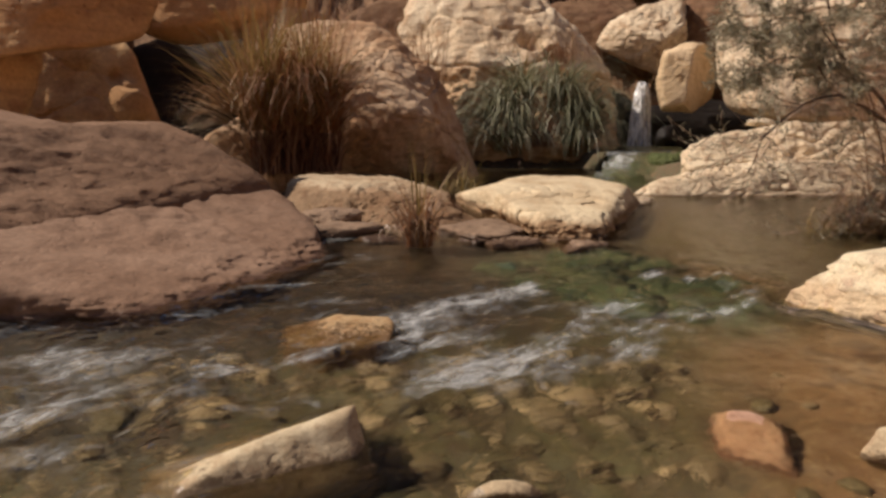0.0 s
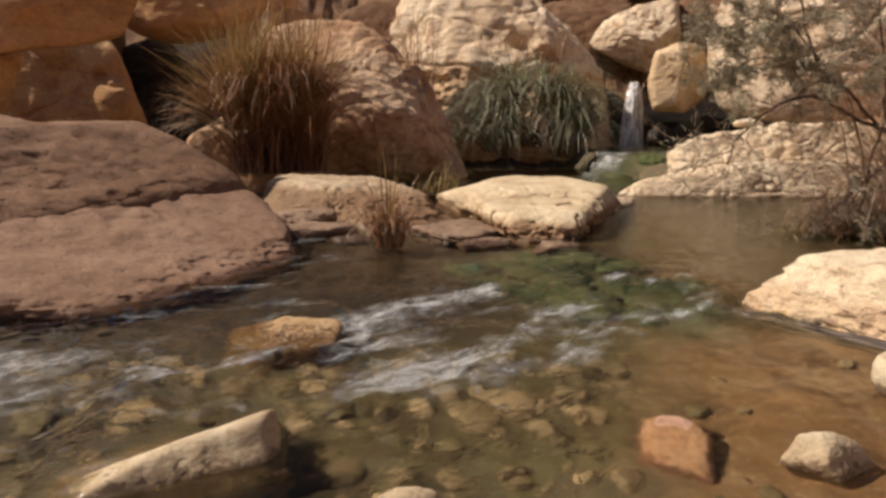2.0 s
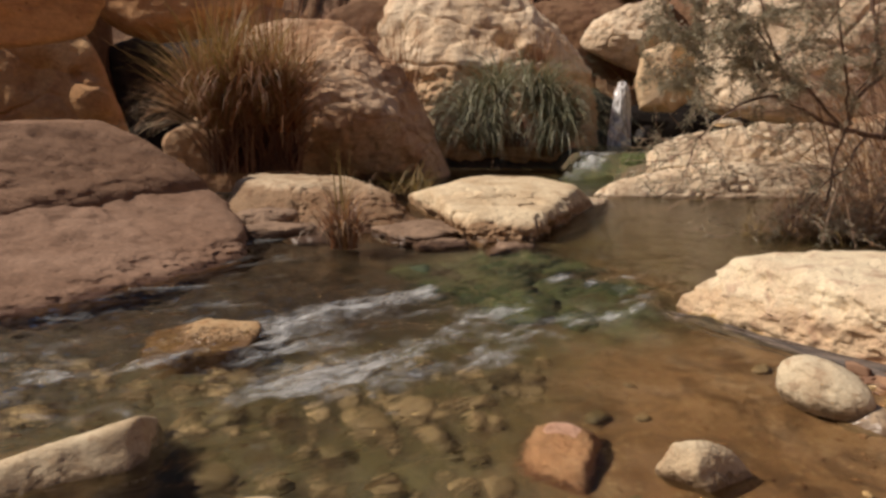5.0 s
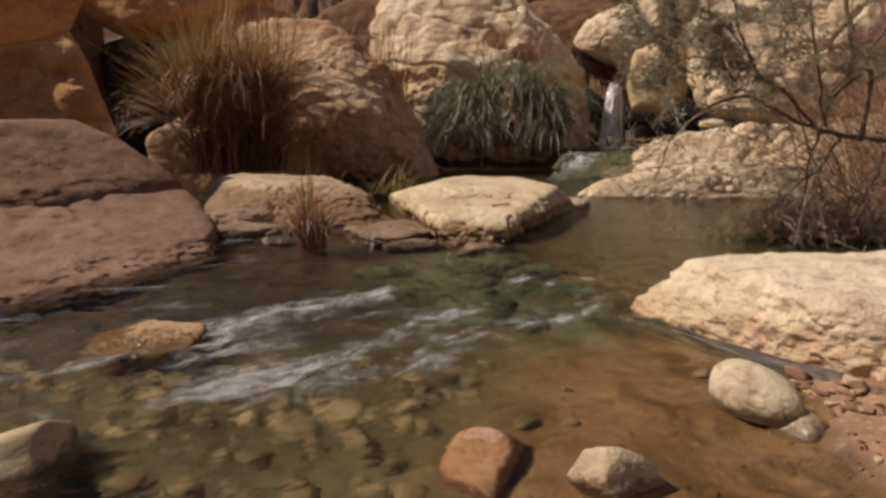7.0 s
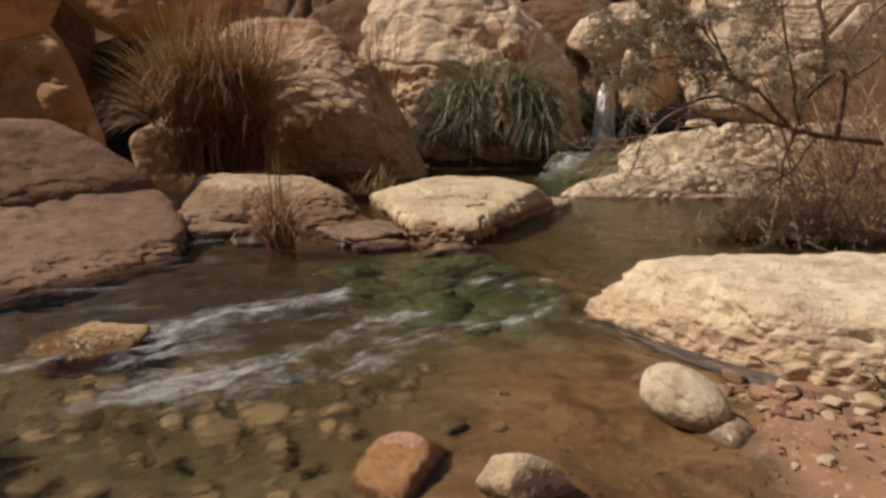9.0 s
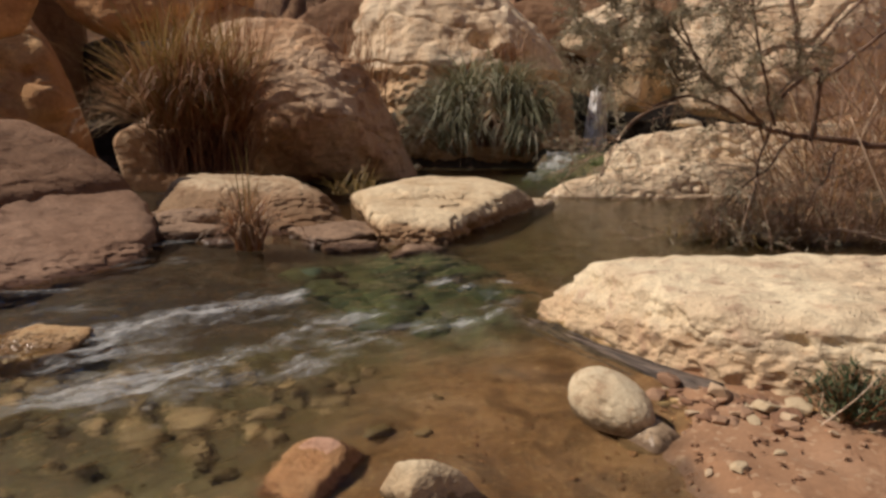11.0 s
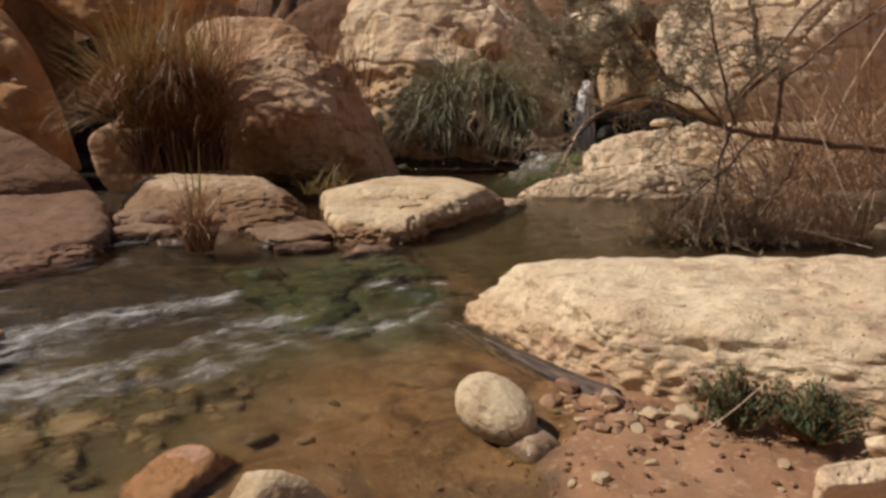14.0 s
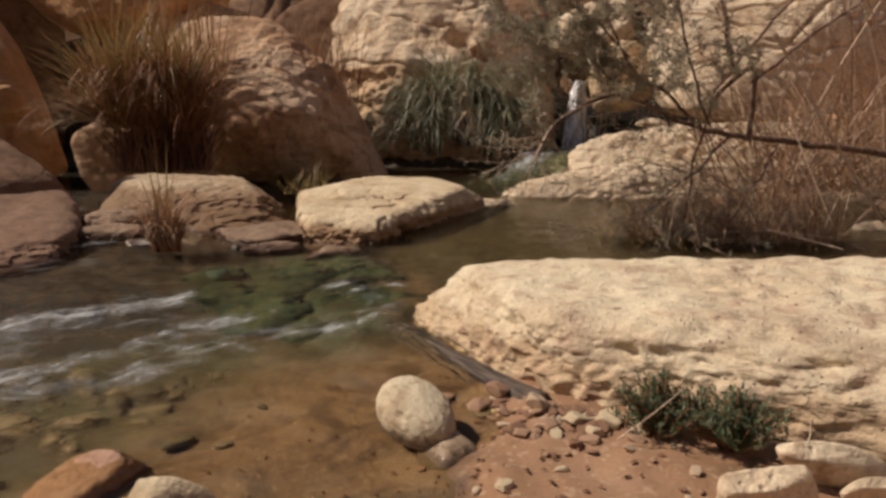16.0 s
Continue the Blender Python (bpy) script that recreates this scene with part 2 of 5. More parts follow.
def ground_material():
    """Red-brown silt on the bank, olive plant film in the channel, painted shade behind the flat rocks, earth and scree
    on the slopes.
    """
    m, nt, bsdf = material("silt_and_earth")
    v = node(nt, "ShaderNodeTexCoord").outputs["Object"]
    z = node(nt, "ShaderNodeSeparateXYZ", {0: v}).outputs[2]
    algae_shade = node(nt, "ShaderNodeAttribute", None, attribute_name="growth").outputs["Fac"]
    slope = node(nt, "ShaderNodeAttribute", None, attribute_name="hill").outputs["Fac"]
    big, mid, fine = grain(nt, v, 2.2, 4, 0.55, 0.5), grain(nt, v, 11, 6, 0.6), grain(nt, v, 90, 6, 0.7)
    grit = node(nt, "ShaderNodeTexVoronoi", {"Vector": v, "Scale": 75.0}).outputs["Color"]
    gr = node(nt, "ShaderNodeSeparateColor", {0: grit}).outputs[0]
    col = blend(nt, ramp(nt, big, 0.35, 0.65), (0.29, 0.16, 0.085), (0.37, 0.22, 0.128))
    col = blend(nt, ramp(nt, mid, 0.55, 0.72, 0, 0.6), col, (0.22, 0.11, 0.055))
    col = blend(nt, ramp(nt, gr, 0.86, 0.95, 0, 0.55), col, (0.50, 0.36, 0.23))
    soak = ramp(nt, maths(nt, "ADD", z, maths(nt, "MULTIPLY", maths(nt, "SUBTRACT", big, 0.5), 0.05)), 0.02, 0.055, 1, 0)
    col = blend(nt, soak, col, blend(nt, 1.0, col, (0.56, 0.56, 0.52), "MULTIPLY"))
    patch = grain(nt, v, 4.2, 6, 0.68, 1.0)
    col = blend(nt, maths(nt, "MULTIPLY", soak, ramp(nt, patch, 0.46, 0.60, 0, 0.80)), col, (0.085, 0.045, 0.022))
    green = blend(nt, ramp(nt, mid, 0.4, 0.65), (0.030, 0.027, 0.012), (0.096, 0.084, 0.038))
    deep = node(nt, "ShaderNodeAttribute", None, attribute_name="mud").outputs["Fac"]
    # near-black bed: mud colour with shade painted in
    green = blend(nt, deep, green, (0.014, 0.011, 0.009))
    moss = node(nt, "ShaderNodeAttribute", None, attribute_name="moss").outputs["Fac"]
    green = blend(nt, moss, green, blend(nt, ramp(nt, mid, 0.4, 0.6), (0.018, 0.029, 0.014), (0.062, 0.074, 0.036)))
    col = blend(nt, maths(nt, "MULTIPLY", algae_shade, ramp(nt, mid, 0.3, 0.6, 0.65, 1.0)), col, green)
    earth = blend(nt, ramp(nt, big, 0.4, 0.6), (0.20, 0.105, 0.055), (0.32, 0.19, 0.10))
    earth = blend(nt, ramp(nt, mid, 0.5, 0.7), earth, (0.13, 0.07, 0.035))
    col = blend(nt, slope, col, earth)
    col = blend(nt, 0.35, col, fine, "OVERLAY")
    nt.links.new(col, bsdf.inputs["Base Color"])
    nt.links.new(ramp(nt, soak, 0, 1, 0.9, 0.45), bsdf.inputs["Roughness"])
    h = maths(nt, "ADD", mid, maths(nt, "MULTIPLY", fine, 0.4))
    nt.links.new(node(nt, "ShaderNodeBump", {"Height": h, "Strength": 0.5, "Distance": 0.02}).outputs[0], bsdf.inputs["Normal"])
    return m


def water_material(name, tint, ripple=1.0, white=1.0):
    """Clear shallow water: refraction and a Fresnel mirror, with aerated water and painted shine where the surface
    breaks.
    """
    m, nt, bsdf = material(name)
    nt.nodes.remove(bsdf)
    v = node(nt, "ShaderNodeTexCoord").outputs["Object"]
    turned = node(nt, "ShaderNodeVectorRotate", {"Vector": v, "Angle": radians(-38)}).outputs[0]
    vs = node(nt, "ShaderNodeVectorMath", {0: turned, 1: (0.65, 1.35, 1.0)}, operation="MULTIPLY").outputs[0]
    rush = node(nt, "ShaderNodeAttribute", None, attribute_name="rush").outputs["Fac"]
    foam = node(nt, "ShaderNodeAttribute", None, attribute_name="foam").outputs["Fac"]
    w1, w2, w3 = grain(nt, vs, 9, 4, 0.5, 0.8), grain(nt, vs, 30, 4, 0.55, 0.6), grain(nt, vs, 3.0, 3, 0.5)
    h = maths(nt, "ADD", maths(nt, "MULTIPLY", w1, 0.9), maths(nt, "MULTIPLY", w2, 0.30))
    h = maths(nt, "MULTIPLY", h, maths(nt, "ADD", maths(nt, "MULTIPLY", rush, 1.0), 0.10))
    h = maths(nt, "ADD", h, maths(nt, "MULTIPLY", w3, 0.10))
    bump = node(nt, "ShaderNodeBump", {"Height": h, "Strength": 0.7 * ripple, "Distance": 0.055}).outputs[0]
    inside = node(nt, "ShaderNodeBsdfRefraction", {"Color": (*tint, 1), "Roughness": 0.11, "IOR": 1.33, "Normal": bump}).outputs[0]
    mirror = node(nt, "ShaderNodeBsdfGlossy", {"Color": (0.68, 0.68, 0.68, 1), "Roughness": 0.06, "Normal": bump}).outputs[0]
    fres = node(nt, "ShaderNodeFresnel", {"IOR": 1.33, "Normal": bump}).outputs[0]
    clear = node(nt, "ShaderNodeMixShader", {0: fres, 1: inside, 2: mirror}).outputs[0]
    froth = node(nt, "ShaderNodeBsdfPrincipled", {"Base Color": (0.59, 0.61, 0.61, 1), "Roughness": 0.35, "Normal": bump}).outputs[0]
    lace = grain(nt, vs, 9, 6, 0.65, 0.9)
    lace2 = grain(nt, vs, 42, 5, 0.7, 0.6)
    mask = maths(nt, "ADD", maths(nt, "MULTIPLY", lace, 0.7), maths(nt, "MULTIPLY", lace2, 0.3))
    mask = maths(nt, "ADD", mask, maths(nt, "MULTIPLY", maths(nt, "SUBTRACT", foam, 0.5), 0.55))
    mask = maths(nt, "MULTIPLY", ramp(nt, mask, 0.38, 0.90), maths(nt, "MULTIPLY", ramp(nt, foam, 0.02, 0.5), 0.85 * white))
    both = node(nt, "ShaderNodeMixShader", {0: mask, 1: clear, 2: froth}).outputs[0]
    nt.links.new(both, nt.nodes["Material Output"].inputs["Surface"])
    return m


def leaf_material(name, a, b, c, gloss=0.5):
    """Blades or leaves, each with its own shade; paler towards dry tips by chance."""
    m, nt, bsdf = material(name)
    isl = node(nt, "ShaderNodeNewGeometry").outputs["Random Per Island"]
    v = node(nt, "ShaderNodeTexCoord").outputs["Object"]
    n = grain(nt, v, 6, 3)
    col = blend(nt, ramp(nt, isl, 0.0, 0.55), a, b)
    col = blend(nt, ramp(nt, isl, 0.62, 1.0), col, c)
    col = blend(nt, 0.4, col, n, "OVERLAY")
    nt.links.new(col, bsdf.inputs["Base Color"])
    bsdf.inputs["Roughness"].default_value = gloss
    bsdf.inputs["Specular IOR Level"].default_value = 0.3
    trans = node(nt, "ShaderNodeBsdfTranslucent", {"Color": col}).outputs[0]
    both = node(nt, "ShaderNodeMixShader", {0: 0.25, 1: bsdf.outputs[0], 2: trans}).outputs[0]
    nt.links.new(both, nt.nodes["Material Output"].inputs["Surface"])
    return m


def bark_material(name, a, b, scale=40.0, grey=0.0):
    m, nt, bsdf = material(name)
    v = place(nt, (1, 1, 0.35))
    n = grain(nt, v, scale, 5, 0.6, 0.4)
    nt.links.new(blend(nt, ramp(nt, n, 0.35, 0.65), a, b), bsdf.inputs["Base Color"])
    bsdf.inputs["Roughness"].default_value = 0.85
    nt.links.new(node(nt, "ShaderNodeBump", {"Height": n, "Strength": 0.6, "Distance": 0.008}).outputs[0], bsdf.inputs["Normal"])
    return m


M_COBBLE, M_PEBBLE, M_GROUND = cobble_material(), pebble_material(), ground_material()
M_WATER = water_material("stream_water", (0.70, 0.67, 0.52))
M_CASCADE = water_material("cascade_water", (0.75, 0.86, 0.72), 1.2, 1.0)
M_STRAW = leaf_material("straw_blades", (0.27, 0.145, 0.065), (0.40, 0.24, 0.115), (0.58, 0.44, 0.28))
M_PALE_STRAW = leaf_material("bleached_blades", (0.50, 0.38, 0.25), (0.62, 0.50, 0.36), (0.74, 0.64, 0.50))
M_OLIVE = leaf_material("olive_blades", (0.20, 0.155, 0.048), (0.32, 0.225, 0.080), (0.46, 0.32, 0.14))
M_BROWN = leaf_material("brown_blades", (0.21, 0.088, 0.040), (0.35, 0.170, 0.080), (0.52, 0.34, 0.21))
M_DEAD = leaf_material("dead_leaf_thatch", (0.15, 0.074, 0.050), (0.27, 0.140, 0.088), (0.42, 0.25, 0.16))
M_SAGE = leaf_material("grey_green_blades", (0.16, 0.165, 0.095), (0.32, 0.32, 0.205), (0.58, 0.56, 0.42))
M_HERB = leaf_material("herb_leaves", (0.045, 0.072, 0.036), (0.078, 0.11, 0.05), (0.15, 0.175, 0.09))
M_FEATHER = leaf_material("feathery_leaves", (0.26, 0.245, 0.17), (0.37, 0.34, 0.24), (0.52, 0.46, 0.35))
M_REED = leaf_material("dry_reed", (0.23, 0.140, 0.095), (0.38, 0.250, 0.175), (0.60, 0.46, 0.33))
M_TWIG = bark_material("grey_twig", (0.22, 0.140, 0.098), (0.42, 0.295, 0.21))
M_BARK = bark_material("dark_bark", (0.095, 0.058, 0.042), (0.25, 0.16, 0.112))
M_CANE = bark_material("pale_cane", (0.52, 0.38, 0.26), (0.70, 0.56, 0.42))


def log_material():
    """Old wood and bark, streaked along the stem."""
    m, nt, bsdf = material("weathered_log")
    v = node(nt, "ShaderNodeTexCoord").outputs["Object"]
    turned = node(nt, "ShaderNodeVectorRotate", {"Vector": v, "Angle": radians(58)}).outputs[0]
    vs = node(nt, "ShaderNodeVectorMath", {0: turned, 1: (5, 60, 60)}, operation="MULTIPLY").outputs[0]
    n, n2 = grain(nt, vs, 1.0, 5, 0.6, 0.3), grain(nt, v, 12, 4)
    col = blend(nt, ramp(nt, n, 0.36, 0.62), (0.022, 0.015, 0.012), (0.13, 0.095, 0.072))
    col = blend(nt, ramp(nt, n, 0.62, 0.72, 0, 0.8), col, (0.36, 0.28, 0.21))
    col = blend(nt, ramp(nt, n2, 0.5, 0.7, 0, 0.5), col, (0.05, 0.035, 0.028))
    nt.links.new(col, bsdf.inputs["Base Color"])
    bsdf.inputs["Roughness"].default_value = 0.5
    nt.links.new(node(nt, "ShaderNodeBump", {"Height": n, "Strength": 0.9, "Distance": 0.02}).outputs[0], bsdf.inputs["Normal"])
    return m


M_LOG = log_material()


# ---- mesh helpers ----
def mesh_object(name, verts, faces, mat, parent=None, smooth=True, attributes=()):
    me = bpy.data.meshes.new(name)
    me.from_pydata(np.asarray(verts, float).tolist(), [], faces.tolist() if isinstance(faces, np.ndarray) else faces)
    for key, values in attributes:
        me.attributes.new(key, "FLOAT", "POINT").data.foreach_set("value", np.asarray(values, np.float32).ravel())
    me.polygons.foreach_set("use_smooth", np.full(len(me.polygons), smooth))
    me.materials.append(mat)
    me.update()
    ob = new(name, me)
    if parent is not None:
        ob.parent = parent
    return ob


def part(name, verts, faces, mat, parent, label="", smooth=True, kind=""):
    return tagged(mesh_object(name, verts, faces, mat, parent, smooth), label, kind=kind)


_balls = {}


def ball(level):
    if level not in _balls:
        bm = bmesh.new()
        bmesh.ops.create_icosphere(bm, subdivisions=level, radius=1)
        _balls[level] = (np.array([v.co[:] for v in bm.verts]), np.array([[v.index for v in f.verts] for f in bm.faces]))
        bm.free()
    return _balls[level]


def rock_shape(cuts, seed, level=6, sharp=9.0, rough=0.04, grainy=0.35, cracks=0.0, layered=0.0, dents=(), crumble=None, at=(0, 0, 0)):
    """A weathered rock: planes (azimuth, elevation, distance from its middle) rounded into one another, then broken up by noise,
    bedding steps, crumbled feet and dents."""
    u, faces = ball(level)
    az, el, d = (np.array(c, float) for c in zip(*cuts))
    az, el = np.radians(az), np.radians(el)
    n = np.stack([np.cos(el) * np.cos(az), np.cos(el) * np.sin(az), np.sin(el)], 1)

    def reach(w):
        return (np.clip(w @ n.T / d, 1e-6, None) ** sharp).sum(1) ** (-1 / sharp)

    ext = np.array([min(reach(np.array([a]))[0] + reach(np.array([-np.array(a)]))[0], 50) for a in np.eye(3)])
    w = u * ext
    w /= np.linalg.norm(w, axis=1)[:, None]
    p = w * reach(w)[:, None]
    size = float(np.exp(np.log(ext).mean())) / 2
    q = p / size
    push = fbm(q * 1.3, 4, seed) * rough + np.abs(fbm(q * 3.1, 3, seed + 9)) * rough * grainy + fbm(q * 8.0, 3, seed + 5) * rough * grainy * 0.5
    if cracks:
        c = np.abs(fbm(q * (1.2, 1.2, 1.9), 2, seed + 21))
        push -= cracks * np.exp(-(c / 0.03) ** 2)
    if layered:
        s = q[:, 2] * 5.0 + fbm(q * 1.2, 2, seed + 31) * 2.0
        push += layered * (np.abs((s % 1.0) - 0.5) * 2) ** 3 * -1
    p = p + w * (push * size)[:, None]
    if crumble:
        top, depth, scale = crumble
        low = step(top + 0.25 * scale, top - 0.25 * scale, p[:, 2] + at[2] + 0.5 * scale * fbm(q * 2.0, 2, seed + 41))
        bits = np.abs(fbm((p + at) / scale, 4, seed + 43)) + 0.5 * np.abs(fbm((p + at) / scale * (1, 1, 2.5), 2, seed + 45))
        p = p - w * (depth * low * (0.25 + bits))[:, None]
    for x, y, z, radius, depth in dents:
        off = p + np.array(at) - (x, y, z)
        p -= w * (depth * np.exp(-((off ** 2).sum(1) / radius ** 2) ** 2))[:, None]
    return p, faces


def rock(name, at, cuts, mat, label, category="rock", seed=1, group="", parent=None, **shape):
    p, faces = rock_shape(cuts, seed, at=at, **shape)
    ob = mesh_object(name, p, faces, mat, parent)
    ob.location = at
    return tagged(ob, label, category if parent is None else "", group)


def smooth_line(points, n=6):
    """A soft curve through the points."""
    p = np.array(points, float)
    p = np.vstack([2 * p[0] - p[1], p, 2 * p[-1] - p[-2]])
    out = []
    for i in range(1, len(p) - 2):
        for t in np.linspace(0, 1, n, endpoint=False):
            a, b, c, e = p[i - 1], p[i], p[i + 1], p[i + 2]
            out.append(0.5 * (2 * b + (c - a) * t + (2 * a - 5 * b + 4 * c - e) * t ** 2 + (3 * b - a - 3 * c + e) * t ** 3))
    out.append(p[-2])
    return np.array(out)


def tube(line, r0, r1, sides=7, knots=0.0, seed=0):
    line = np.asarray(line, float)
    k = len(line)
    along = np.gradient(line, axis=0)
    along /= np.linalg.norm(along, axis=1)[:, None] + 1e-9
    up = np.where(np.abs(along[:, 2:3]) > 0.9, (1.0, 0, 0), (0, 0, 1.0))
    side = np.cross(along, up)
    side /= np.linalg.norm(side, axis=1)[:, None] + 1e-9
    other = np.cross(along, side)
    r = np.linspace(r0, r1, k) * (1 + knots * np.sin(np.arange(k) * 2.3 + seed))
    a = np.arange(sides) * 2 * np.pi / sides
    v = line[:, None] + r[:, None, None] * (np.cos(a)[None, :, None] * side[:, None] + np.sin(a)[None, :, None] * other[:, None])
    v = v.reshape(-1, 3)
    f = [[i * sides + j, i * sides + (j + 1) % sides, (i + 1) * sides + (j + 1) % sides, (i + 1) * sides + j] for i in range(k - 1) for j in range(sides)]
    f += [list(range(sides))[::-1], [(k - 1) * sides + j for j in range(sides)]]
    return v, f


def merged(pieces):
    verts, faces, n = [], [], 0
    for v, f in pieces:
        verts.append(np.asarray(v))
        faces += [[i + n for i in q] for q in f]
        n += len(v)
    return np.vstack(verts), faces


def blades(n, rng, spot, length, lean, droop, width, bias=(0, 0), seg=6, twist=0.5):
    """n tapering, arching blades. spot(n) gives their roots; lean and droop are in degrees: at the root, and added by the tip."""
    root = spot(n)
    az = rng.uniform(0, 2 * np.pi, n)
    th = np.radians(rng.uniform(*lean, n))
    dr = np.radians(rng.uniform(*droop, n))
    ln = rng.uniform(*length, n)
    wd = rng.uniform(0.6, 1.2, n) * width
    hx, hy = np.cos(az) + bias[0], np.sin(az) + bias[1]
    k = np.hypot(hx, hy) + 1e-6
    hx, hy = hx / k, hy / k
    s = np.linspace(0, 1, seg + 1)
    pts = np.zeros((n, seg + 1, 3))
    pts[:, 0] = root
    for i in range(seg):
        a = th + dr * ((s[i] + s[i + 1]) / 2) ** 1.6
        dl = ln / seg
        pts[:, i + 1] = pts[:, i] + np.stack([np.sin(a) * hx * dl, np.sin(a) * hy * dl, np.cos(a) * dl], 1)
    tw = rng.uniform(-twist, twist, n)
    side = np.stack([-hy * np.cos(tw) + hx * np.sin(tw), hx * np.cos(tw) + hy * np.sin(tw), np.zeros(n)], 1)
    w = wd[:, None] * np.maximum(0.06, np.minimum(1.0, 1.25 * (1 - s ** 1.8)))[None]
    left, right = pts - side[:, None] * w[..., None] / 2, pts + side[:, None] * w[..., None] / 2
    v = np.stack([left, right], 2).reshape(-1, 3)
    base = (np.arange(n) * (seg + 1) * 2)[:, None] + (np.arange(seg) * 2)[None]
    f = np.stack([base, base + 1, base + 3, base + 2], -1).reshape(-1, 4)
    return v, f


def disc(rng, at, rx, ry, rise=0.0):
    def spot(n):
        r, a = np.sqrt(rng.uniform(0, 1, n)), rng.uniform(0, 2 * np.pi, n)
        return np.stack([at[0] + rx * r * np.cos(a), at[1] + ry * r * np.sin(a), at[2] + rise * (1 - r)], 1)
    return spot


# ---- the ground: one sheet from the stream bed to the horizon ----
SILL_A, SILL_B = np.array([1.70, 2.82]), np.array([1.00, 4.55])


def sill_side(x, y):
    """Metres upstream (+) or downstream (-) of the low sill over which the pool spills."""
    d = SILL_B - SILL_A
    n = np.array([-d[1], d[0]]) / np.hypot(*d)
    n = -n if n[1] < 0 else n
    return (x - SILL_A[0]) * n[0] + (y - SILL_A[1]) * n[1]


def sill_along(x, y):
    d = SILL_B - SILL_A
    return ((x - SILL_A[0]) * d[0] + (y - SILL_A[1]) * d[1]) / (d @ d)


def run_line(y):
    """Middle of the little run that drops from the waterfall's basin to the pool: x and height at y."""
    return np.interp(y, (9.0, 10.5, 12.0, 15.5), (2.5, 2.8, 3.60, 4.55)), np.interp(y, (9.0, 10.3, 10.7, 11.1, 11.3, 11.6, 12.0, 13, 16), (0.04, 0.06, 0.13, 0.21, 0.27, 0.36, 0.45, 0.475, 0.48))


def ground_z(x, y):
    x, y = np.broadcast_arrays(np.asarray(x, float), np.asarray(y, float))
    shape = x.shape
    p2 = flat3(x, y)
    rough = fbm(p2 * 2.1, 4, 3).reshape(shape)
    small = fbm(p2 * 9.0, 4, 4).reshape(shape)
    # the channel, the silt shelf and the bank
    shelf = step(0.50, 1.40, x - 0.30 * (y - 1.6) + 0.15 * rough)
    z = -0.13 + 0.105 * shelf
    bank = step(0.0, 0.40, x - 1.60 - 0.10 * (y - 1.7) + 0.10 * rough)
    z = z + 0.09 * bank * (1 - step(2.7, 3.3, y))
    near = step(1.15, 0.45, y + 0.1 * rough)
    z = z + near * (0.14 - 0.6 * np.minimum(z + 0.1, 0.1))
    z = z + step(0.95, 0.1, y + 0.15 * rough) * np.clip(0.13 - z, 0, 0.2)
    # the pool above the sill, the sill itself
    up, al = sill_side(x, y), sill_along(x, y)
    on = step(-0.15, 0.05, al) * (1 - step(0.95, 1.25, al))
    z = z - 0.05 * step(0.2, 1.2, up)
    z = z + on * np.exp(-((up + 0.15) / 0.34) ** 2) * (0.075 + 0.05 * rough)
    # the far banks
    far = step(8.2, 10.0, y + 0.4 * rough - 5.4 * (1 - step(3.0, 3.8, x)))
    z = z + far * 0.42
    z = z + 0.16 * np.exp(-(((x + 2.2) / 1.3) ** 2 + ((y - 8.8) / 0.7) ** 2))
    z = z + 0.45 * step(14.3, 15.3, y) * (1 - step(3.0, 4.0, x)) * (1 - step(-1, -3, x))
    rx, rz = run_line(y)
    inrun = np.exp(-((x - rx) / (0.50 + 0.09 * np.clip(y - 9, 0, 6))) ** 4) * step(8.8, 9.3, y) * (1 - step(15.3, 16.0, y))
    z = z * (1 - inrun) + (rz - 0.07) * inrun
    # side and rear slopes, and the valley wall behind
    right = step(4.6, 7.5, x - 0.15 * y) * 0.9
    z = z + right * step(3.0, 6.0, y + 0.8 * x - 2)
    rise = 1.05 * np.clip(y - 17.2, 0, 14) + 0.15 * np.clip(y - 31.2, 0, 40)
    rise = rise + 0.55 * np.clip(-x - 9, 0, 22) + 0.55 * np.clip(x - 12, 0, 22) + 0.40 * np.clip(-y - 5, 0, 30)
    lump = fbm(p2 * 0.33, 5, 8).reshape(shape)
    z = z + np.minimum(rise, 17) * (1 + 0.35 * lump) + np.clip(rise, 0, 3) * 0.35 * rough
    flatness = step(0.0, 0.6, rise)
    return z + small * (0.010 + 0.010 * bank + 0.05 * flatness + 0.03 * far) + rough * (0.020 + 0.10 * far)


def spaced(lo, hi, fine, reach, grow=1.13):
    mid = list(np.arange(lo, hi, fine))
    s, a, b = fine, lo, mid[-1]
    left, right = [], []
    while a > -reach or b < reach:
        s *= grow
        a, b = a - s, b + s
        left.append(a), right.append(b)
    return np.array(left[::-1] + mid + right)


def sheet(xs, ys):
    x, y = np.meshgrid(xs, ys)
    nx, ny = len(xs), len(ys)
    i = (np.arange(ny - 1) * nx)[:, None] + np.arange(nx - 1)[None]
    f = np.stack([i, i + 1, i + nx + 1, i + nx], -1).reshape(-1, 4)
    return x.ravel(), y.ravel(), f


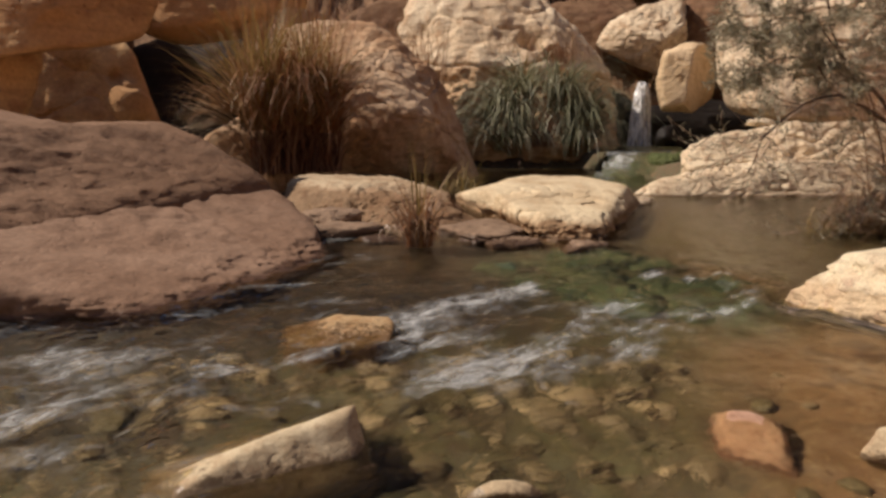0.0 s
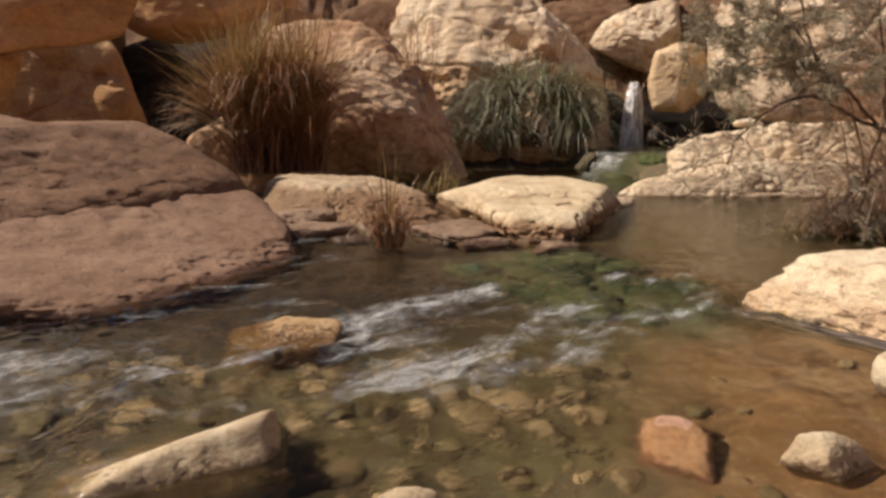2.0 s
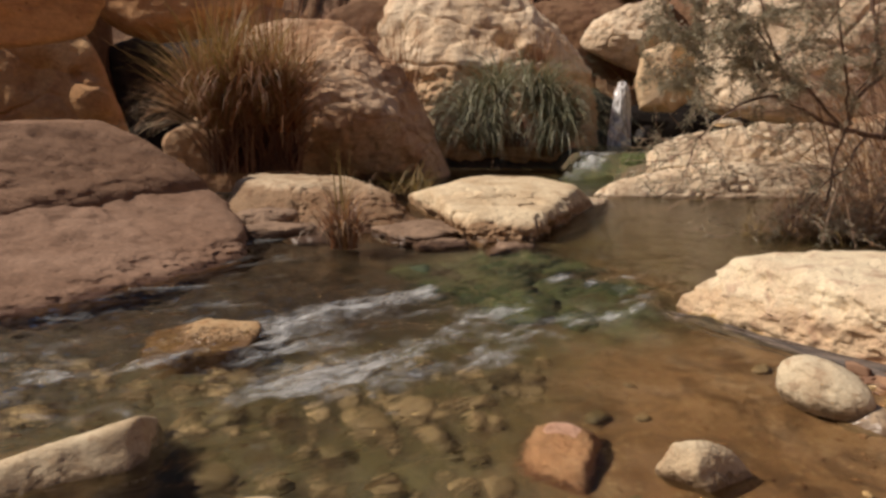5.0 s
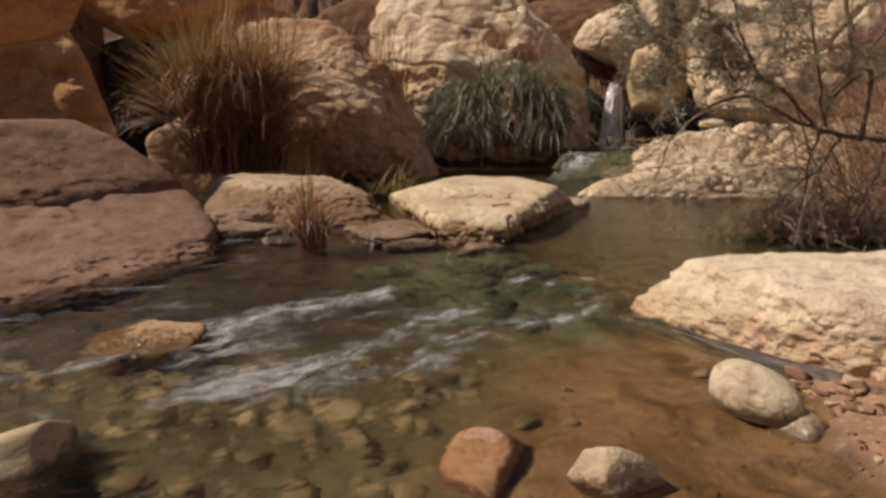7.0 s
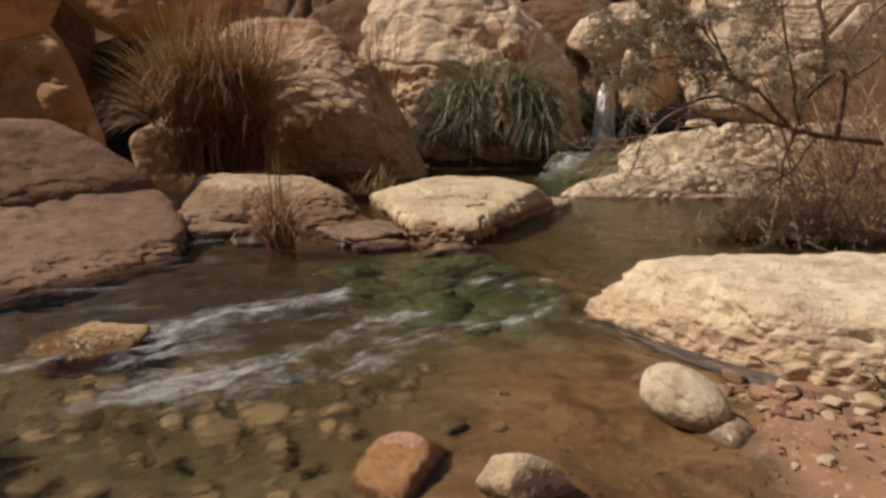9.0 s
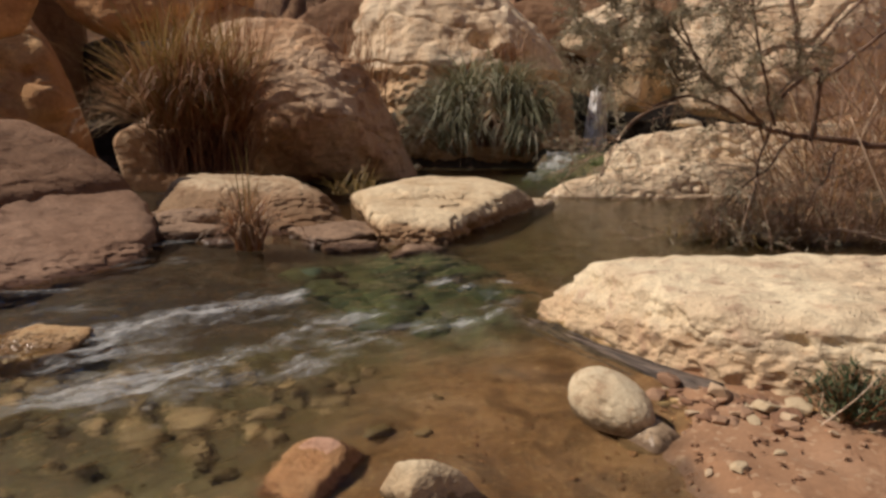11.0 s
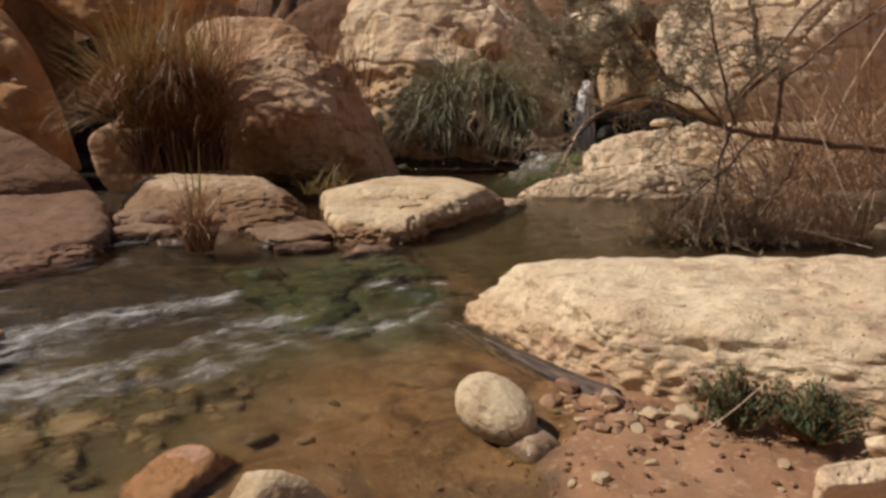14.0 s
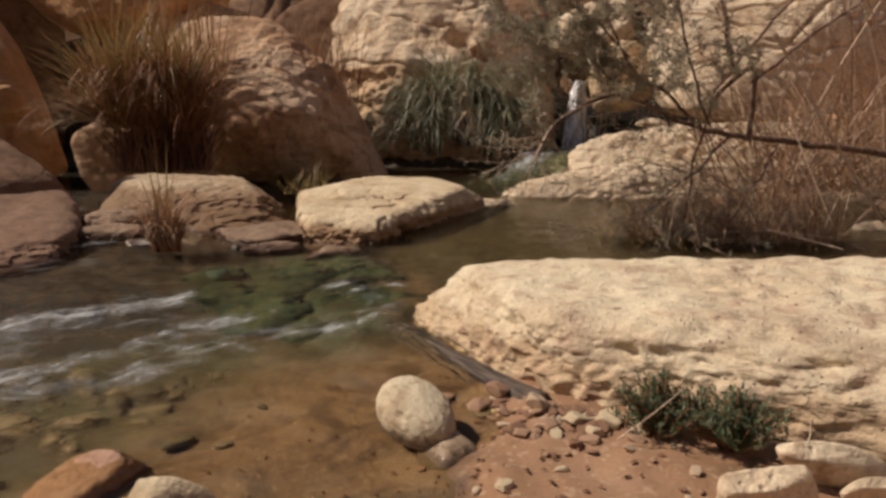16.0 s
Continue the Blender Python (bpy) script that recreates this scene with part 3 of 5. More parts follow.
gx, gy, gf = sheet(spaced(-2.6, 4.2, 0.026, 2500), spaced(-0.5, 4.6, 0.026, 2500))
gz = ground_z(gx, gy)
growth = (1 - step(0.45, 1.15, gx - 0.30 * (gy - 1.6))) * 0.95
growth = np.maximum(growth, step(0.05, 0.5, sill_side(gx, gy)) * 0.9)
growth = np.maximum(growth, np.exp(-((sill_side(gx, gy) + 0.3) / 0.45) ** 2) * (1 - step(0.9, 1.2, sill_along(gx, gy))) * step(-0.1, 0.1, sill_along(gx, gy)) * 1.0)
# no plants here: the dark colour paints the shaded ground behind the flat rocks
growth = np.maximum(growth, 1.0 * step(6.5, 8.0, gy) * step(-9, -7, gx) * (1 - step(3.2, 3.8, gx)) * (gy < 16.5))
moss = np.clip(np.exp(-((sill_side(gx, gy) + 0.35) / 0.48) ** 2) * step(-0.2, 0.1, sill_along(gx, gy)) * (1 - step(0.9, 1.3, sill_along(gx, gy))) + (np.abs(gx - run_line(gy)[0]) < 1.0) * (gy > 9.3) * (gy < 15.5) * 0.8, 0, 1)
growth = np.maximum(growth, moss) * (gz < 0.06 + 0.9 * (gy > 7.5))
# dark mud, plus painted shade beside the slab and below the boulders
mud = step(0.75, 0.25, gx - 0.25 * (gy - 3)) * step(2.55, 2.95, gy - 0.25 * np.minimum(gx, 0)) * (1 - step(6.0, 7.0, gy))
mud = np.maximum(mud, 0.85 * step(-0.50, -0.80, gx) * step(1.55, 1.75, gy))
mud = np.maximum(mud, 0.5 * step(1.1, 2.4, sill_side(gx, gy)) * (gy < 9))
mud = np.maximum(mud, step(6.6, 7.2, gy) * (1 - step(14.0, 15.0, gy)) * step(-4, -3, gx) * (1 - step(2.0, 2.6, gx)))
hill = np.clip(step(16.5, 18, gy) + step(8, 10, np.abs(gx)) + step(8.2, 9.5, gy) * 0.7 * (1 - growth) + step(-3, -6, gy), 0, 1)
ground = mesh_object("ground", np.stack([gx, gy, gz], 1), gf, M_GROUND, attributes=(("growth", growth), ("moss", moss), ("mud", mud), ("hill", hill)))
tagged(ground, "red-brown silt bank, stream bed and earth slopes", "ground", kind="structure")

# ---- the water ----
LOW, POOL = 0.018, 0.055


FLOW = radians(38)


def along_flow(x, y, long, wide, seed, octaves=4):
    """Noise drawn out along the current."""
    a, b = x * math.cos(FLOW) + y * math.sin(FLOW), y * math.cos(FLOW) - x * math.sin(FLOW)
    return fbm(np.stack([a.ravel() * long, b.ravel() * wide, np.zeros(a.size)], 1), octaves, seed).reshape(a.shape)


def near_line(x, y, pts, width, n=0.0):
    """1 on a line through the points, falling off over width; and how far along it, 0 to 1."""
    best, where = np.full(x.shape, 9.0), np.zeros(x.shape)
    for i, (p, q) in enumerate(zip(pts[:-1], pts[1:])):
        dx, dy = q[0] - p[0], q[1] - p[1]
        t = np.clip(((x - p[0]) * dx + (y - p[1]) * dy) / (dx * dx + dy * dy), 0, 1)
        d = np.hypot(x - p[0] - t * dx, y - p[1] - t * dy)
        where = np.where(d < best, (i + t) / (len(pts) - 1), where)
        best = np.minimum(best, d)
    return np.exp(-((best + n) / width) ** 2), where


def froth(x, y):
    """How broken the surface is: a tongue of white below the sill, fading towards the near side, a ragged front, a
    collar round the stone, choppy waves beyond. Sky shine on the waves and small glints are painted in as white.
    """
    n = along_flow(x, y, 2.0, 5.5, 12)
    n2 = along_flow(x, y, 4.5, 12.0, 15)
    edge, k = near_line(x, y, [(0.47, 3.37), (0.24, 3.15), (-0.10, 2.86), (-0.30, 2.70)], 0.17, 0.18 * n2)
    side = (y - 3.37) - 0.86 * (x - 0.47)
    body = np.exp(-(np.clip(-side, 0, 9) / 0.42) ** 2) * step(0.08, -0.02, side + 0.10 * n2) * step(0.60, 0.40, x + 0.2 * n) * step(-0.45, -0.2, x)
    tongue = np.maximum(edge * step(0.60, 0.45, x) * (0.82 - 0.22 * k + 0.35 * n2), body * (0.62 + 0.5 * n2))
    wake, _ = near_line(x, y, [(-0.15, 2.66), (-0.6, 2.25), (-1.1, 1.95), (-1.7, 1.75)], 0.22, 0.2 * n)
    front, _ = near_line(x, y, [(1.47, 3.04), (1.2, 2.85), (0.9, 2.64), (0.69, 2.43), (0.40, 2.22)], 0.15, 0.16 * n)
    second, _ = near_line(x, y, [(0.80, 2.80), (0.45, 2.52), (0.10, 2.30), (-0.3, 2.1)], 0.20, 0.22 * n)
    # white water over the sill, its glints painted in as foam
    spill = np.maximum.reduce([a * np.exp(-((x - u) / r) ** 2 - ((y - v) / r) ** 2) for u, v, r, a in ((1.50, 3.45, 0.11, 1.0), (1.33, 3.42, 0.13, 0.75), (1.18, 3.60, 0.14, 0.70), (0.95, 3.18, 0.16, 0.45), (1.42, 3.22, 0.12, 0.6))]) + 0.4 * n2 * (np.hypot(x - 1.3, y - 3.4) < 0.3)
    collar = np.exp(-((np.hypot((x + 0.40) / 0.30, (y - 2.60) / 0.19) - 1.0) / 0.12) ** 2) * (0.30 + 0.5 * step(-0.35, -0.15, x))
    veil = step(0.20, -0.20, (x - 0.75) - 0.9 * (y - 2.35)) * step(-0.5, -0.1, x) * step(1.75, 2.1, y + 0.35 * x) * (1 - step(2.85, 3.2, y)) * 0.45
    # white that paints the sky's reflection on the waves at the left
    chop_shine = step(-0.55, -0.9, x) * step(1.5, 1.75, y) * (1 - step(2.3, 2.6, y)) * 0.40
    near = step(-0.2, -0.5, x) * step(1.2, 1.5, y) * 0.22
    # small white specks painted for the sparkle over the cobbles
    glint_fleck = step(0.55, 0.25, x - 0.3 * (y - 1.6)) * step(1.2, 1.4, y) * (1 - step(2.2, 2.5, y)) * np.clip(along_flow(x, y, 9.0, 16.0, 33, 3) - 0.10, 0, 1) * 1.1
    broken = np.maximum.reduce([veil, chop_shine, near])
    lines = np.maximum.reduce([front * 0.42, second * 0.12, wake * 0.34])
    return np.clip(np.maximum.reduce([tongue, lines + 0.4 * n2 * (lines > 0.1), spill * 0.75, collar, glint_fleck, broken + 0.55 * n * (broken > 0.02)]) + 0.15 * n2 * (broken > 0.02), 0, 1)


def rush_at(x, y):
    up = sill_side(x, y)
    r = (1 - step(0.45, 1.15, x - 0.2 * (y - 1.6))) * (1 - step(3.1, 4.0, y)) * 0.8
    r = np.maximum(r, np.exp(-((up + 0.05) / 0.35) ** 2) * 0.9 * step(-0.15, 0.05, sill_along(x, y)) * (1 - step(1.0, 1.3, sill_along(x, y))))
    r = r * (1 - 0.25 * step(2.5, 2.1, y) * step(-0.5, 0.0, x))
    return np.clip(r, 0.07 + 0.10 * step(0.3, 0.9, up), 1)


def water_z(x, y):
    up, al = sill_side(x, y), sill_along(x, y)
    n = fbm(flat3(x, y) * (1.4, 3.0, 1), 3, 41).reshape(x.shape)
    level = LOW - 0.012 * step(3.0, 4.2, y) + (POOL - LOW) * np.maximum(step(-0.45, 0.10, up + 0.12 * n) * (1 - step(1.0, 1.25, al) * (1 - step(0.25, 0.6, up))), step(5.0, 6.5, y) * step(-0.1, 0.3, x))
    w = along_flow(x, y, 3.0, 7.5, 51)
    w2 = np.abs(along_flow(x, y, 5.0, 12.0, 61, 3))
    r = rush_at(x, y)
    boil = np.exp(-((x - 1.15) / 0.50) ** 2 - ((y - 3.25) / 0.40) ** 2)
    r = r * (1 + 0.45 * boil)
    return level + r * (0.042 * w - 0.036 * w2 + 0.011) + 0.016 * froth(x, y) * (1 + w) + 0.0012 * w + 0.034 * np.exp(-((x - 1.40) / 0.20) ** 2 - ((y - 3.27) / 0.12) ** 2) - 0.012 * np.exp(-((x - 1.12) / 0.10) ** 2 - ((y - 3.18) / 0.10) ** 2)


wx, wy, wf = sheet(np.concatenate([np.arange(-9, -2.2, 0.12), np.arange(-2.2, 2.3, 0.016), np.arange(2.3, 8.5, 0.07)]),
                   np.concatenate([np.arange(0.3, 1.2, 0.05), np.arange(1.2, 4.2, 0.016), np.arange(4.2, 13.8, 0.06)]))
stream = mesh_object("water", np.stack([wx, wy, water_z(wx, wy)], 1), wf, M_WATER, attributes=(("rush", rush_at(wx, wy)), ("foam", froth(wx, wy))))
stream.visible_shadow = False
tagged(stream, "clear shallow stream and brown pool with rippled surface", "water", kind="structure")

# the run from the basin under the fall down to the pool
cv, cu = np.meshgrid(np.linspace(9.0, 15.6, 160), np.linspace(-1, 1, 44), indexing="ij")
cxm, czm = run_line(cv)
chalf = np.interp(cv, (9.0, 10.5, 11.6, 12.4, 15.6), (0.42, 0.42, 0.48, 0.80, 0.95))
cx = cxm + cu * chalf + 0.10 * fbm(np.stack([cu.ravel() * 0.5, cv.ravel() * 2.0, np.zeros(cv.size)], 1), 3, 73).reshape(cv.shape)
cn = fbm(np.stack([cx.ravel() * 4, cv.ravel() * 2.5, np.zeros(cx.size)], 1), 4, 71).reshape(cx.shape)
steepness = np.clip(np.gradient(czm, axis=0) / np.gradient(cv, axis=0) * 3.5, 0, 1)
ck = (np.arange(159) * 44)[:, None] + np.arange(43)[None]
run = mesh_object("water_run", np.stack([cx, cv, czm + cn * (0.012 + 0.13 * steepness)], -1).reshape(-1, 3),
                  np.stack([ck, ck + 1, ck + 45, ck + 44], -1).reshape(-1, 4), M_CASCADE,
                  attributes=(("rush", 0.25 + 0.7 * steepness), ("foam", np.clip(steepness * (0.75 + 0.7 * cn) * (1 - 0.75 * step(-0.25, 0.25, cu + 0.5 * cn)) + 0.5 * step(14.6, 15.2, cv) + 0.35 * np.exp(-((cv - 12.1) / 0.2) ** 2), 0, 1))))
run.visible_shadow = False
tagged(run, "small white-water run spilling from a green basin", "water", kind="structure")

# the fall: a bowed sheet with a front and a back, streaked down its length
fv, fu = np.meshgrid(np.linspace(0, 1, 60), np.linspace(-1, 1, 26), indexing="ij")
fhalf = np.interp(fv, (0, 0.12, 0.3, 1), (0.07, 0.11, 0.18, 0.27))
fn = fbm(np.stack([fu.ravel() * 4, fv.ravel() * 1.2, np.zeros(fu.size)], 1), 4, 81).reshape(fu.shape)
fx = 4.66 - 0.14 * fv + fu * fhalf
fy = 15.75 - 0.55 * fv ** 0.6 + 0.12 * fu ** 2 + 0.10 * fn
fz = 1.93 - 1.49 * fv ** 1.35 - 0.03 * fn
fk = (np.arange(59) * 26)[:, None] + np.arange(25)[None]
ffront = np.stack([fk, fk + 26, fk + 27, fk + 1], -1).reshape(-1, 4)
fpts = np.stack([fx, fy, fz], -1).reshape(-1, 3)


def fall_material():
    m, nt, bsdf = material("falling_water")
    v = node(nt, "ShaderNodeVectorMath", {0: node(nt, "ShaderNodeTexCoord").outputs["Object"], 1: (9, 9, 0.8)}, operation="MULTIPLY").outputs[0]
    n = grain(nt, v, 2.2, 5, 0.6, 0.3)
    nt.links.new(blend(nt, ramp(nt, n, 0.35, 0.65), (0.34, 0.34, 0.35), (0.80, 0.80, 0.80)), bsdf.inputs["Base Color"])
    bsdf.inputs["Roughness"].default_value = 0.3
    clear = node(nt, "ShaderNodeBsdfTransparent").outputs[0]
    mix = node(nt, "ShaderNodeMixShader", {0: ramp(nt, n, 0.36, 0.52, 0.25, 0.95), 1: clear, 2: bsdf.outputs[0]}).outputs[0]
    nt.links.new(mix, nt.nodes["Material Output"].inputs["Surface"])
    return m


fall = mesh_object("waterfall", np.vstack([fpts, fpts + (0, 0.07, 0)]), np.vstack([ffront, ffront[:, ::-1] + len(fpts)]), fall_material())
tagged(fall, "narrow white waterfall between dark wet boulders", "waterfall", kind="structure")

# ---- the big rocks ----
slab = tagged(new("rock_slab"), "pinkish-brown layered limestone slab sloping into the stream", "rock")
rock("lower_layer", (-2.2, 4.2, -0.05), [(-21, 75, 0.438), (-21, 75, 0.438), (-21, 75, 0.438), (-81, 26, 1.41), (-84, -6, 1.54), (22, 18, 1.37), (-21, -6, 1.47), (-22, 3, 1.51), (-51, 6, 1.74), (60, 6, 1.72), (180, 0, 2.3), (0, -90, 0.35), (90, 0, 2)], M_SLAB, "smooth pinkish lower layer", parent=slab, seed=11, level=7, sharp=22, rough=0.06, grainy=0.6, cracks=0.006, crumble=(0.085, 0.06, 0.12))
rock("upper_layer", (-3.3, 4.6, 0.35), [(-25, 63, 0.65), (-25, 63, 0.65), (-25, 63, 0.65), (-20, 18, 1.34), (-20, 18, 1.34), (180, 87, 0.53), (-162, 86, 0.52), (84, 24, 1.55), (62, 33, 1.68), (51, 15, 1.99), (180, 0, 3.2), (0, -90, 0.15), (-90, 14, 2.36)], M_SLAB_TOP, "browner upper layer", parent=slab, seed=12, level=7, sharp=22, rough=0.075, grainy=0.6, cracks=0.004, layered=0.008)
overhang = tagged(new("boulder"), "huge shaded rust-brown boulder overhanging the slab", "boulder")
rock("upper_mass", (-4.2, 6.75, 2.1), [(28, -34, 1.166), (32, -24, 1.169), (65, -80, 0.52), (57, -77, 0.552), (-90, 8, 0.32), (-55, -5, 0.62), (-25, 8, 1.25), (90, 0, 0.3), (180, 0, 3.0), (0, 90, 0.07), (-100, 60, 0.28)], M_SCOOP, "smooth brown overhang", parent=overhang, seed=21, level=7, sharp=18, rough=0.05, grainy=0.5, cracks=0.02,
     dents=((-3.62, 6.40, 2.03, 0.035, 0.07), (-3.6, 6.4, 1.72, 0.18, 0.10)))
rock("foot", (-4.9, 6.75, 1.4), [(33, -22, 0.738), (33, -20, 0.744), (-90, 0, 0.33), (-35, 5, 0.5), (90, 0, 0.4), (180, 0, 2.2), (0, 90, 0.6), (0, -90, 1.2)], M_SCOOP, "brown foot under the overhang", parent=overhang, seed=23, level=6, sharp=14, rough=0.07, grainy=0.5, cracks=0.02)
rock("boulder", (-5.2, 10.2, 1.4), [(23, 12, 0.72), (22, 16, 0.716), (26, 30, 0.70), (27, 11, 0.76), (24, 48, 0.92), (28, 22, 0.70), (29, 13, 0.69), (-40, 6, 1.36), (-88, 4, 1.05), (-85, 35, 1.28), (-45, 40, 1.5), (180, 0, 2.6), (0, -90, 1.3), (90, 0, 1.2), (0, 90, 1.7)], M_SCOOP, "rounded tan-brown boulder with a pale nodule", "boulder", seed=36, level=7, sharp=16, rough=0.05, grainy=0.4, cracks=0.03,
     dents=((-4.25, 9.15, 1.22, 0.26, -0.17), (-4.42, 9.15, 1.56, 0.10, 0.12), (-4.15, 9.25, 1.86, 0.24, -0.10), (-4.9, 9.15, 1.5, 0.30, 0.16)))
rock("boulder", (-0.75, 10.8, 1.1), [(-123, 16, 1.29), (155, 25, 2.17), (-106, 37, 1.17), (125, 58, 1.81), (-90, 43, 0.99), (90, 61, 1.42), (-95, 42, 1.02), (100, 62, 1.5), (-40, 42, 0.82), (49, 37, 0.85), (-43, 45, 0.86), (51, 41, 0.9), (-46, 47, 0.86), (53, 43, 0.9), (-91, 23, 1.17), (-99, 36, 1.07), (-12, 18, 0.79), (-12, 18, 0.81), (-12, 18, 0.86), (-71, -27, 1.17), (-96, -24, 1.5), (-129, 12, 1.37), (32, 18, 1.37), (0, -90, 1.2), (-90, -70, 1.13), (-88, -40, 1.24), (-120, -38, 1.35), (-50, -38, 1.2), (90, 0, 1.8)], M_BOULDER, "brown weathered boulder with a pitted sunlit shoulder", "boulder", seed=22, level=7, sharp=22, rough=0.07, grainy=0.8, cracks=0.03,
     dents=((-1.0, 10.2, 2.2, 0.16, 0.14),))
rock("boulder", (1.5, 16.4, 1.7), [(-172, 24, 3.02), (-168, 39, 3.16), (-168, 15, 2.92), (-18, 42, 2.33), (-18, 40, 2.30), (-21, 53, 2.16), (-15, 5, 2.98), (-14, 41, 2.43), (-15, 44, 2.45), (-13, 33, 2.52), (-10, 5, 2.77), (-90, 34, 1.88), (-90, 34, 1.88), (-50, 24, 2.02), (-130, 20, 2.25), (-90, 2, 2.12), (-62, 5, 2.35), (-90, -25, 2.3), (0, -90, 1.95), (90, 0, 2.5), (0, 90, 2.6)], M_STAINED_BOULDER, "large pale limestone boulder with rough hollows", "boulder", seed=23, level=7, sharp=24, rough=0.075, grainy=0.7, cracks=0.04, crumble=(2.05, 0.34, 0.55),
     dents=((1.95, 14.85, 2.80, 0.26, 0.42), (2.42, 14.75, 2.42, 0.20, 0.32), (0.75, 14.6, 2.75, 0.12, 0.10), (-0.55, 15.7, 3.1, 0.16, 0.22), (1.1, 14.3, 1.95, 0.30, 0.22), (3.0, 14.9, 2.4, 0.22, 0.15)))
rock("boulder", (5.45, 18.2, 3.15), [(173, 37, 1.06), (-171, 68, 0.86), (-159, 74, 0.90), (-20, 8, 0.975), (-15, -32, 0.83), (152, -68, 0.68), (156, -61, 0.70), (-100, 30, 0.72), (-60, -25, 0.80), (-110, -30, 0.75), (-140, 10, 0.95), (90, 0, 0.9)], M_PALE_BOULDER, "cream and brown jagged boulder above the waterfall", "boulder", seed=24, level=6, sharp=16, rough=0.13, grainy=0.5, cracks=0.05)
rock("boulder", (5.571, 15.4, 1.995), [(-174, 12, 0.87), (141, 9, 0.394), (-133, 60, 0.88), (131, 59, 0.56), (-87, 60, 0.85), (82, 76, 0.62), (-49, 21, 0.86), (0, 30, 0.8), (-45, 0, 0.84), (-1, 0, 0.78), (-48, -37, 1), (12, -48, 0.86), (-90, -70, 0.87), (90, -66, 0.55), (-176, -15, 0.93), (139, -12, 0.428), (-105, 9, 0.83), (-105, 9, 0.83), (-41, -3, 0.344), (-41, -3, 0.344), (90, 0, 0.9)], M_BLOCK, "yellow squared limestone block beside the waterfall", "boulder", seed=25, level=6, sharp=30, rough=0.06, grainy=0.9, cracks=0.04)
rock("boulder", (8.6, 15.2, 2.3), [(-164, -1, 3), (120, 0, 0.95), (-164, -9, 2.88), (119, -5, 0.85), (158, -30, 2.29), (125, -19, 1.18), (158, -70, 1.67), (111, -47, 0.97), (162, -83, 1.41), (100, -55, 0.84), (-70, -88, 1.37), (89, -60, 0.85), (-105, 31, 1.57), (-105, 31, 1.57), (-84, 7, 1.58), (0, 0, 3.4), (-124, 68, 2.47), (0, -90, 1.6), (90, 0, 2.8)], M_PALE_BOULDER, "huge pale boulder behind the feathery shrub", "boulder", seed=26, level=7, sharp=22, rough=0.08, grainy=0.3, cracks=0.05)
ledge = tagged(new("rock_ledge"), "two-tiered cream limestone ledge at the pool's edge", "rock")
rock("upper_tier", (4.9, 9.6, 0.4), [(-132, 44, 0.96), (121, 37, 0.59), (-100, 35, 0.54), (123, 64, 0.52), (-93, 32, 0.451), (104, 73, 0.436), (-92, 31, 0.447), (100, 74, 0.442), (-87, 25, 0.496), (60, 78, 0.67), (-158, -19, 1.49), (123, -11, 0.68), (-116, 59, 0.65), (-116, 59, 0.65), (-96, 18, 1.24), (0, 0, 3.1), (0, -90, 0.7), (90, 0, 2)], M_LEDGE, "cream limestone ledge with a mossy edge", parent=ledge, seed=27, level=7, sharp=26, rough=0.10, grainy=0.7, cracks=0.05, layered=0.02)
rock("lower_tier", (4, 8.3, 0.1), [(-128, 41, 0.88), (121, 36, 0.54), (-109, 47, 0.56), (110, 48, 0.306), (-94, 28, 0.38), (110, 67, 0.313), (-91, 26, 0.354), (99, 71, 0.291), (-89, 24, 0.351), (84, 73, 0.325), (-106, 64, 0.396), (-106, 64, 0.396), (-96, 15, 0.74), (-87, 15, 1.01), (0, 0, 2), (0, -90, 0.4), (90, 0, 1.3)], M_LEDGE, "low cream limestone ledge at the pool's edge", parent=ledge, seed=28, level=7, sharp=26, rough=0.09, grainy=0.7, cracks=0.05)
rock("mossy_rock", (4.0, 11.55, 0.12), [(0, 10, 0.50), (60, 20, 0.5), (180, 10, 0.42), (240, 15, 0.42), (300, 20, 0.45), (270, 50, 0.36), (120, 20, 0.5), (90, 85, 0.30), (0, -90, 0.4)], M_MOSS, "green mossy rock beside the small run", "rock", seed=35, level=6, sharp=9, rough=0.16, grainy=0.8)
rock("flat_rock", (1, 5.9, 0), [(-63, 86, 0.27), (-63, 86, 0.27), (-63, 86, 0.27), (-84, 60, 0.58), (-80, 30, 1.06), (-84, 6, 1.37), (-146, 29, 0.76), (96, 18, 1.50), (-32, 23, 0.68), (-22, 34, 0.57), (17, 62, 0.79), (170, 75, 0.429), (-167, 6, 0.55), (0, -90, 0.4), (6, 12, 1.70), (-122, 18, 1.18)], M_FLAT, "flat cream rock with an eroded foot in the water", "rock", seed=29, level=7, sharp=22, rough=0.08, grainy=0.6, cracks=0.04, crumble=(0.10, 0.13, 0.16),
     dents=((0.75, 4.7, 0.08, 0.12, 0.14), (1.05, 4.65, 0.05, 0.10, 0.12), (0.9, 4.6, 0.02, 0.12, 0.12)))
rock("flat_rock", (-0.75, 6.1, 0), [(-53, 87, 0.3), (-53, 87, 0.3), (-81, 72, 0.286), (18, 56, 0.61), (-88, 52, 0.60), (-87, 21, 1.15), (-84, 0, 1.36), (-40, 57, 0.56), (-125, 53, 0.22), (180, 24, 0.9), (90, 24, 1.26), (-23, 38, 1), (-58, 18, 1.33), (0, -90, 0.4), (-135, 17, 0.81)], M_MID, "tan rock with a sunlit top and cracked face", "rock", seed=30, level=7, sharp=22, rough=0.10, grainy=0.9, cracks=0.05, layered=0.03, crumble=(0.16, 0.09, 0.26))
